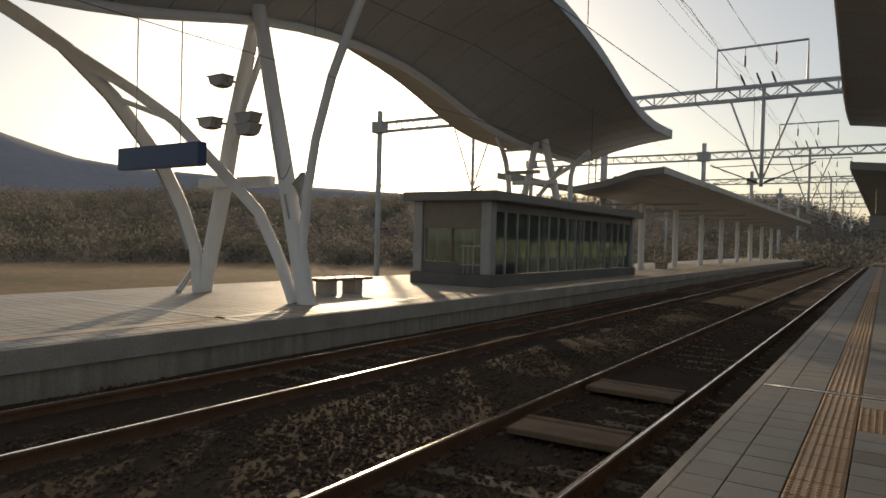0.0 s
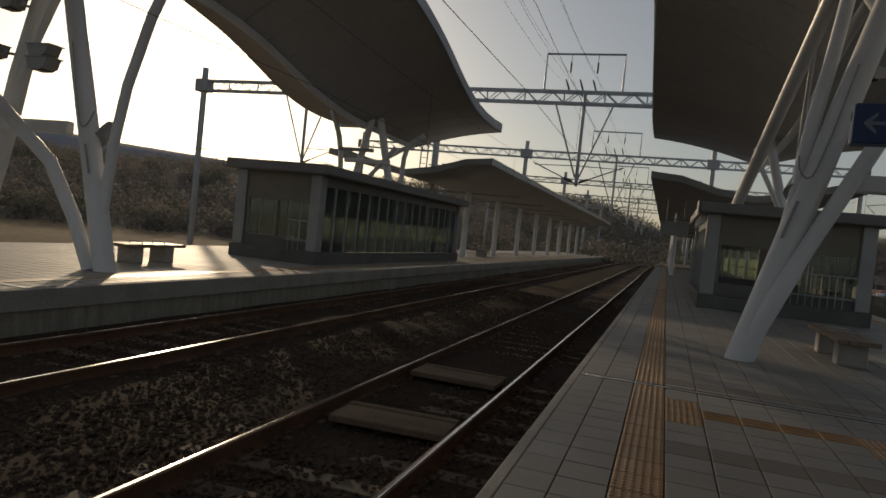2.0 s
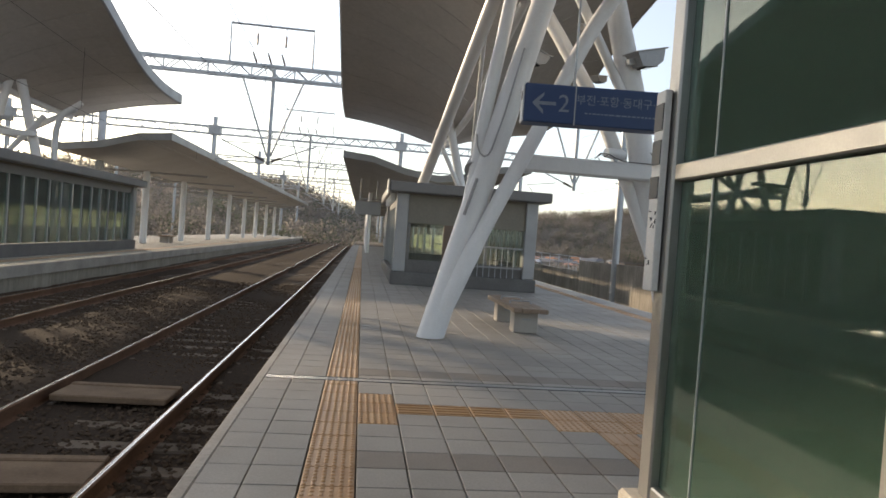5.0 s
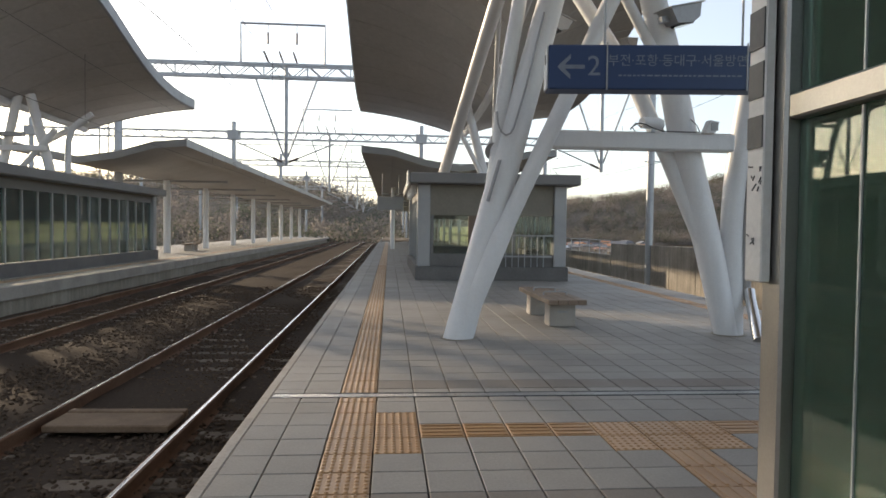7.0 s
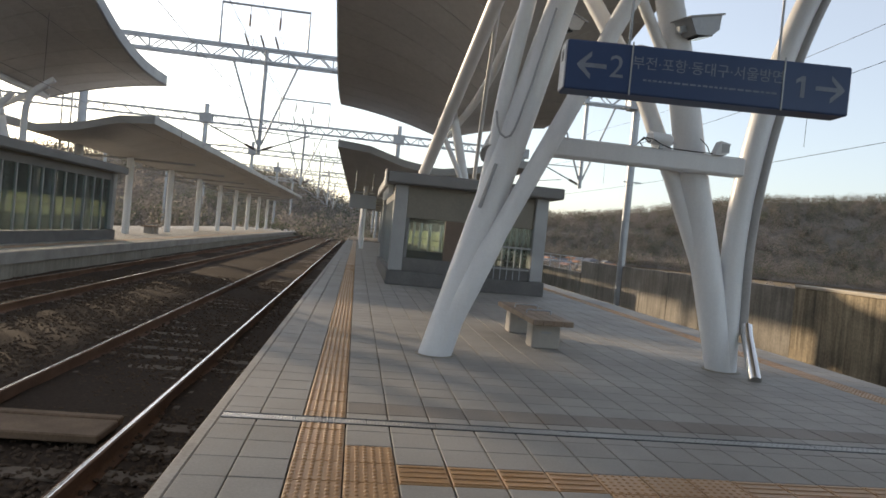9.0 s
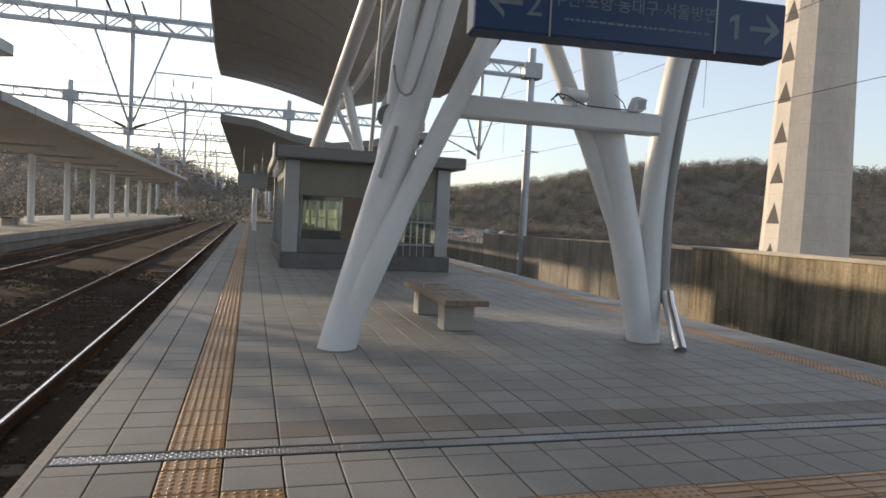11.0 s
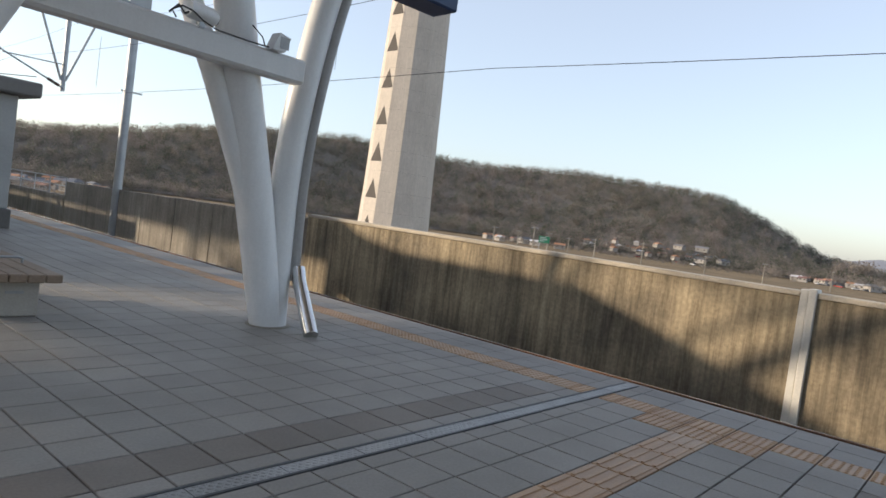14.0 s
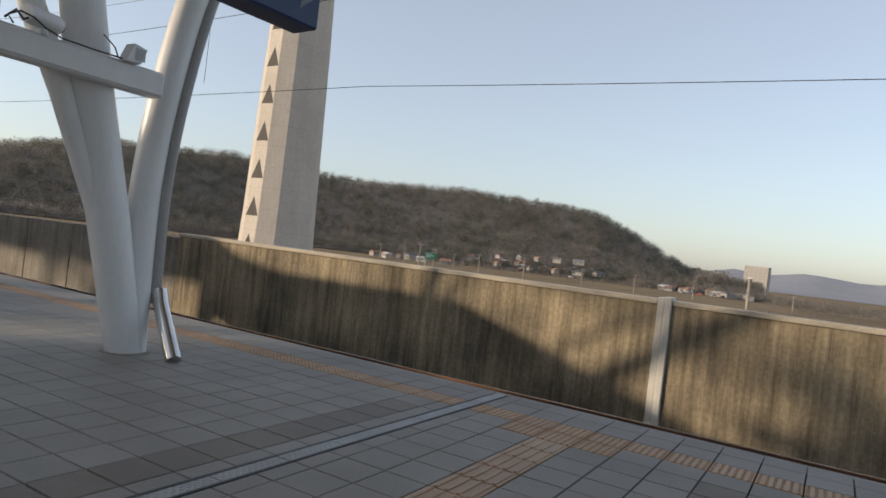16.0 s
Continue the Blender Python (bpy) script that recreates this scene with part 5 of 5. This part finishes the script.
# ---- village, poles and far buildings ----
def build_house(at, w, d, h, roofmat, label):
    t = thing("house", label, "house", "village houses", at=at)
    part("wall", Shape().box(-w / 2, w / 2, -d / 2, d / 2, -1.0, h), HOUSE_WALL, t)
    r = Shape()
    r.v = [(-w / 2 - 0.4, -d / 2 - 0.4, h), (w / 2 + 0.4, -d / 2 - 0.4, h), (w / 2 + 0.4, d / 2 + 0.4, h), (-w / 2 - 0.4, d / 2 + 0.4, h), (-w / 2, 0, h + d * 0.28), (w / 2, 0, h + d * 0.28)]
    r.f = [(0, 1, 5, 4), (2, 3, 4, 5), (1, 2, 5), (3, 0, 4), (0, 3, 2, 1)]
    r.s = [False] * 5
    part("roof", r, roofmat, t)
    for k in range(2):
        for sgn in (-1, 1):
            x = -w / 4 + k * w / 2
            part("window", Shape().box(x - 0.5, x + 0.5, sgn * (d / 2 + 0.01) - 0.02, sgn * (d / 2 + 0.01) + 0.02, 0.5, 1.4), HOLE, t)
    return t


def bearing(a, r, z, turn=0.0):
    """A pose r metres off, a degrees right of the track's direction."""
    return pose(1.5 + r * math.sin(radians(a)), 6.3 + r * math.cos(radians(a)), z, 0, 0, turn)


rng = random.Random(31)
HOUSES = [(HOUSE_ROOF, "low village house with a dull red roof"), (WHITE_ROOF, "white roofed village shed"), (ORANGE_ROOF, "village house with an orange tiled roof"),
          (GREY_ROOF, "grey roofed village house"), (GREY_ROOF, "long dark roofed farm building")]
house_kinds = [build_house(bearing(64 + 1.7 * k, 520 + 6 * k, 0.3 + 0.5 * k, 25 * k), 4.6 + 1.1 * k, 3.4 + 0.35 * k, 1.6 + 0.12 * k, mat, label) for k, (mat, label) in enumerate(HOUSES)]
DISTRICTS = ((74, 61.5, 72.6, 520, 600, True), (26, 77.0, 84.4, 470, 580, False), (9, 52, 60.5, 420, 500, False), (34, 11, 22, 280, 440, False))
for count, a0, a1, r0, r1, slope in DISTRICTS:
    for k in range(count):
        a, r = rng.uniform(a0, a1), rng.uniform(r0, r1)
        copy_thing(house_kinds[rng.randrange(5)], bearing(a, r, -7.9 + (8.0 * (r - 505) / 75 if slope else 0.0), rng.uniform(0, 180)))
hall = thing("apartment_block", "pale distant block on the horizon", "building", at=bearing(84.6, 900, -8, -5))
part("wall", Shape().box(-9, 9, -13.5, 13.5, 0, 33), HOUSE_WALL, hall)
part("roof", Shape().box(-9.3, 9.3, -13.8, 13.8, 33, 33.8), WHITE_ROOF, hall)
for k in range(8):
    for q in range(5):
        part("window", Shape().box(-9.08, -8.98, -11.5 + 5 * q, -9.0 + 5 * q, 3.0 + 3.7 * k, 4.6 + 3.7 * k), COPING, hall)


def build_pole(at, height, arms):
    p = thing("utility_pole", "slim concrete utility pole in the fields", "utility pole", "utility poles", at=at)
    part("shaft", Shape().tube([(0, 0, 0), (0, 0, height)], [0.22, 0.15], 8), CONCRETE, p)
    for q in range(arms):
        arm = part("crossarm", Shape().box(-0.06, 0.06, -1.0, 1.0, height - 0.55 - 1.0 * q, height - 0.42 - 1.0 * q), GALV, p)
        for y in (-0.85, 0.0, 0.85):
            part("insulator", Shape().tube([(0, y, height - 0.43 - 1.0 * q), (0, y, height - 0.2 - 1.0 * q)], 0.07, 6), INSULATOR, arm)


for a, r, top, arms in ((53.8, 210, 1.0, 1), (55.9, 260, 0.6, 1), (57.2, 190, 2.4, 1), (58.45, 200, 1.3, 2), (60.2, 270, 0.2, 1), (62.4, 230, 1.2, 1), (66.27, 230, 2.0, 1), (71.2, 300, 0.2, 1), (75.5, 300, 0.4, 1), (80.1, 330, 0.8, 1), (87.3, 260, -0.4, 1)):
    build_pole(bearing(a, r, -8.2, 90 - a), top + 8.2, arms)
pillar = thing("concrete_post", "stout pale concrete post in the field", "post", at=bearing(84.15, 95, -8.2))
part("shaft", Shape().tube([(0, 0, 0), (0, 0, 10.4)], [0.23, 0.19], 12), CONCRETE, pillar)
part("head", Shape().box(-0.3, 0.3, -0.3, 0.3, 10.4, 10.6, 0.03), PALE, pillar)
road_sign = thing("road_sign", "green road sign on a steel post beyond the wall", "road sign", at=bearing(57.75, 185, -8.2, 90 - 57.75 + 180))
part("post", Shape().tube([(0, 0, 0), (0, 0, 7.9)], 0.11, 8), GALV, road_sign)
part("panel", Shape().box(0.12, 0.2, -0.3, 2.7, 6.3, 8.1, 0.02), SIGN_GREEN, road_sign, "green panel with pale bars")
for z, w in ((7.6, 1.7), (7.15, 2.1), (6.7, 1.3)):
    part("print_bar", Shape().box(0.2, 0.215, 0.0, w, z, z + 0.2), SIGN_WHITE, road_sign)
for k in range(9):
    v = thing("parked_car", ("white", "dark grey", "red")[k % 3] + " car parked in the village", "car", "parked cars", at=bearing((79.2, 79.8, 80.6, 81.7, 82.3, 69.0, 70.3, 71.0, 66.0)[k], 425 if k < 5 else 470, -8.0, 40 * k))
    paint = (WHITE_ROOF, GREY_ROOF, CAR_RED)[k % 3]
    part("body", Shape().box(-2.1, 2.1, -0.85, 0.85, 0.3, 0.95, 0.12), paint, v)
    part("cabin", Shape().prism([(-1.5, 0), (1.2, 0), (0.7, 0.55), (-1.1, 0.55)], 1.5, Matrix(((1, 0, 0, 0), (0, 0, 1, -0.75), (0, 1, 0, 0.95), (0, 0, 0, 1)))), DARK_METAL, v)
    for x in (-1.3, 1.3):
        for y in (-0.88, 0.68):
            part("wheel", Shape().tube([(x, y, 0.32), (x, y + 0.2, 0.32)], 0.32, 10), DARK_METAL, v)
rng = random.Random(77)
shrubs = []
for a0, a1, r0, r1, z, w, n in ((80.2, 82.6, 560, 640, 2.0, 9.0, 46), (86, 96, 330, 420, -6.2, 4.2, 220), (84.8, 93, 200, 240, -7.2, 1.8, 160), (54, 78, 380, 440, -7.2, 2.6, 260), (75, 86, 470, 560, -6.0, 4.0, 130), (10, 48, 90, 300, -6.8, 3.2, 360)):
    for _ in range(n):
        p = bearing(rng.uniform(a0, a1), rng.uniform(r0, r1), z).translation
        q = w * rng.uniform(0.5, 1.2)
        shrubs.append((p.x, p.y, p.z + 0.3 * q, q))
twig_clouds("shrubs", shrubs, BARE, "brown leafless shrubs and hedges in the fields", 41, 70)
# ---- paving of the near platform, piece by piece ----
PAVER_FULL = paver_mesh(TILE, TILE).mesh("paver", PAVER)
PAVER_BROWN = paver_mesh(TILE, TILE).mesh("paver", DARK_PAVER)
PAVER_HALF = paver_mesh(TILE, HALF).mesh("paver", PAVER)
DOT_HALF = tactile_mesh(False, 3).mesh("tactile_dot_tile", TACTILE)
DOT_TILE = tactile_mesh(False).mesh("tactile_dot_tile", TACTILE)
BAR_TILE = tactile_mesh(True).mesh("tactile_bar_tile", TACTILE)
EDGE = 0.055


def row_y(k):
    """Middle of paving row k: rows run towards and away from the drain grate."""
    return GRATE - HALF - 0.15 - TILE * (-k - 1) if k < 0 else GRATE + 0.15 + HALF + 0.15 + TILE * k


def lay(name, mesh, x, y, turn=0):
    ob = new(name, mesh)
    ob.parent = platform_near
    ob.matrix_basis = pose(x, y, 0.001 * math.sin(x * 37 + y * 17), 0, 0, turn)


dots, bars = set(), set()
for k in range(-26, 62):
    dots.add((2, k)); dots.add((22, k))
for k in (-4, -3, -2):
    dots.add((3, k)); dots.add((21, k))
for i in range(4, 8):
    bars.add((i, -3))
for i in range(8, 11):
    for k in (-4, -3):
        dots.add((i, k))
for i in range(11, 21):
    bars.add((i, -3))
turned = set()
for k in range(-10, -4):
    bars.add((9, k)); turned.add((9, k))

rest = Shape()
one = paver_mesh(TILE, TILE)
for k in range(-34, 200):
    y = row_y(k)
    for i in range(25):
        x = (i + 0.5) * TILE
        if (i, k) in dots and -26 <= k < 62:
            lay("tactile_dot_tile", DOT_TILE, x, y)
        elif i in (2, 22) and k >= 62:
            continue
        elif (i, k) in bars:
            lay("tactile_bar_tile", BAR_TILE, x, y, 90 if (i, k) in turned else 0)
        elif 2.0 < x < 4.35 and 1.5 < y < 5.5:
            continue
        elif -9 <= k <= 2 and i not in (0, 24):
            lay("paver", PAVER_BROWN if k in (-7, 0) and 3 <= i <= 20 else PAVER_FULL, x, y)
        elif i in (0, 24):
            lo, hi = (EDGE + 0.004, TILE - 0.003) if i == 0 else (24 * TILE + 0.003, W - EDGE - 0.004)
            rest.box(lo, hi, y - TILE / 2 + 0.003, y + TILE / 2 - 0.003, -0.035, 0.0005 * math.sin(k * 3.1), 0.003)
        else:
            dz = 0.001 * math.sin(x * 37 + y * 17)
            rest.add([(a + x, b + y, c + dz) for a, b, c in one.v], one.f)
for y in (GRATE - HALF / 2, GRATE + 0.15 + HALF / 2):
    for i in range(25):
        if i in (0, 24):
            lo, hi = (EDGE + 0.004, TILE - 0.003) if i == 0 else (24 * TILE + 0.003, W - EDGE - 0.004)
            rest.box(lo, hi, y - HALF / 2 + 0.003, y + HALF / 2 - 0.003, -0.035, 0.0, 0.003)
        else:
            lay("tactile_dot_tile" if i in (2, 22) else "paver", DOT_HALF if i in (2, 22) else PAVER_HALF, (i + 0.5) * TILE, y)
tagged(part("pavers", rest, PAVER, platform_near), kind="stuff")
far_strip = Shape()
for k in range(62, 200):
    for i in (2, 22):
        far_strip.add([(a + (i + 0.5) * TILE, b + row_y(k), c + 0.006) for a, b, c in one.v], one.f)
tagged(part("tactile_tiles", far_strip, TACTILE, platform_near), kind="stuff")
drain = thing("drain_grate", "embossed steel drain cover let into the paving", "drain")
g = Shape().box(0.06, W - 0.06, GRATE + 0.004, GRATE + 0.146, -0.03, -0.004)
part("channel", g, DARK_METAL, drain, "dark drain channel")
part("frame", Shape().box(0.06, W - 0.06, GRATE + 0.004, GRATE + 0.022, -0.003, 0.003, 0.001), DARK_METAL, drain)
part("frame", Shape().box(0.06, W - 0.06, GRATE + 0.128, GRATE + 0.146, -0.003, 0.003, 0.001), DARK_METAL, drain)
plate = Shape().box(0.003, 0.489, 0.023, 0.127, -0.012, 0.0, 0.001)
for q in range(21):                        # raised lozenges, turned this way and that
    for r in range(4):
        x, y, t = 0.017 + q * 0.0228, 0.036 + r * 0.026, 0.75 if (q + r) % 2 else -0.75
        c, d = math.cos(t), math.sin(t)
        plate.add([(x - 0.012 * c, y - 0.012 * d, 0), (x + 0.0042 * d, y - 0.0042 * c, 0), (x + 0.012 * c, y + 0.012 * d, 0), (x - 0.0042 * d, y + 0.0042 * c, 0), (x - 0.005 * c, y - 0.005 * d, 0.003), (x + 0.005 * c, y + 0.005 * d, 0.003)],
                  [(0, 1, 4), (1, 5, 4), (1, 2, 5), (2, 3, 5), (3, 4, 5), (3, 0, 4)])
PLATE = plate.mesh("cover_plate", CHECKER)
for n in range(15):
    ob = part("cover_plate", PLATE, CHECKER, drain)
    ob.matrix_basis = pose(0.06 + n * (W - 0.12) / 15, GRATE, 0.0008 * math.sin(n * 5.1), 0.25 * math.sin(n * 2.3), 0, 0)
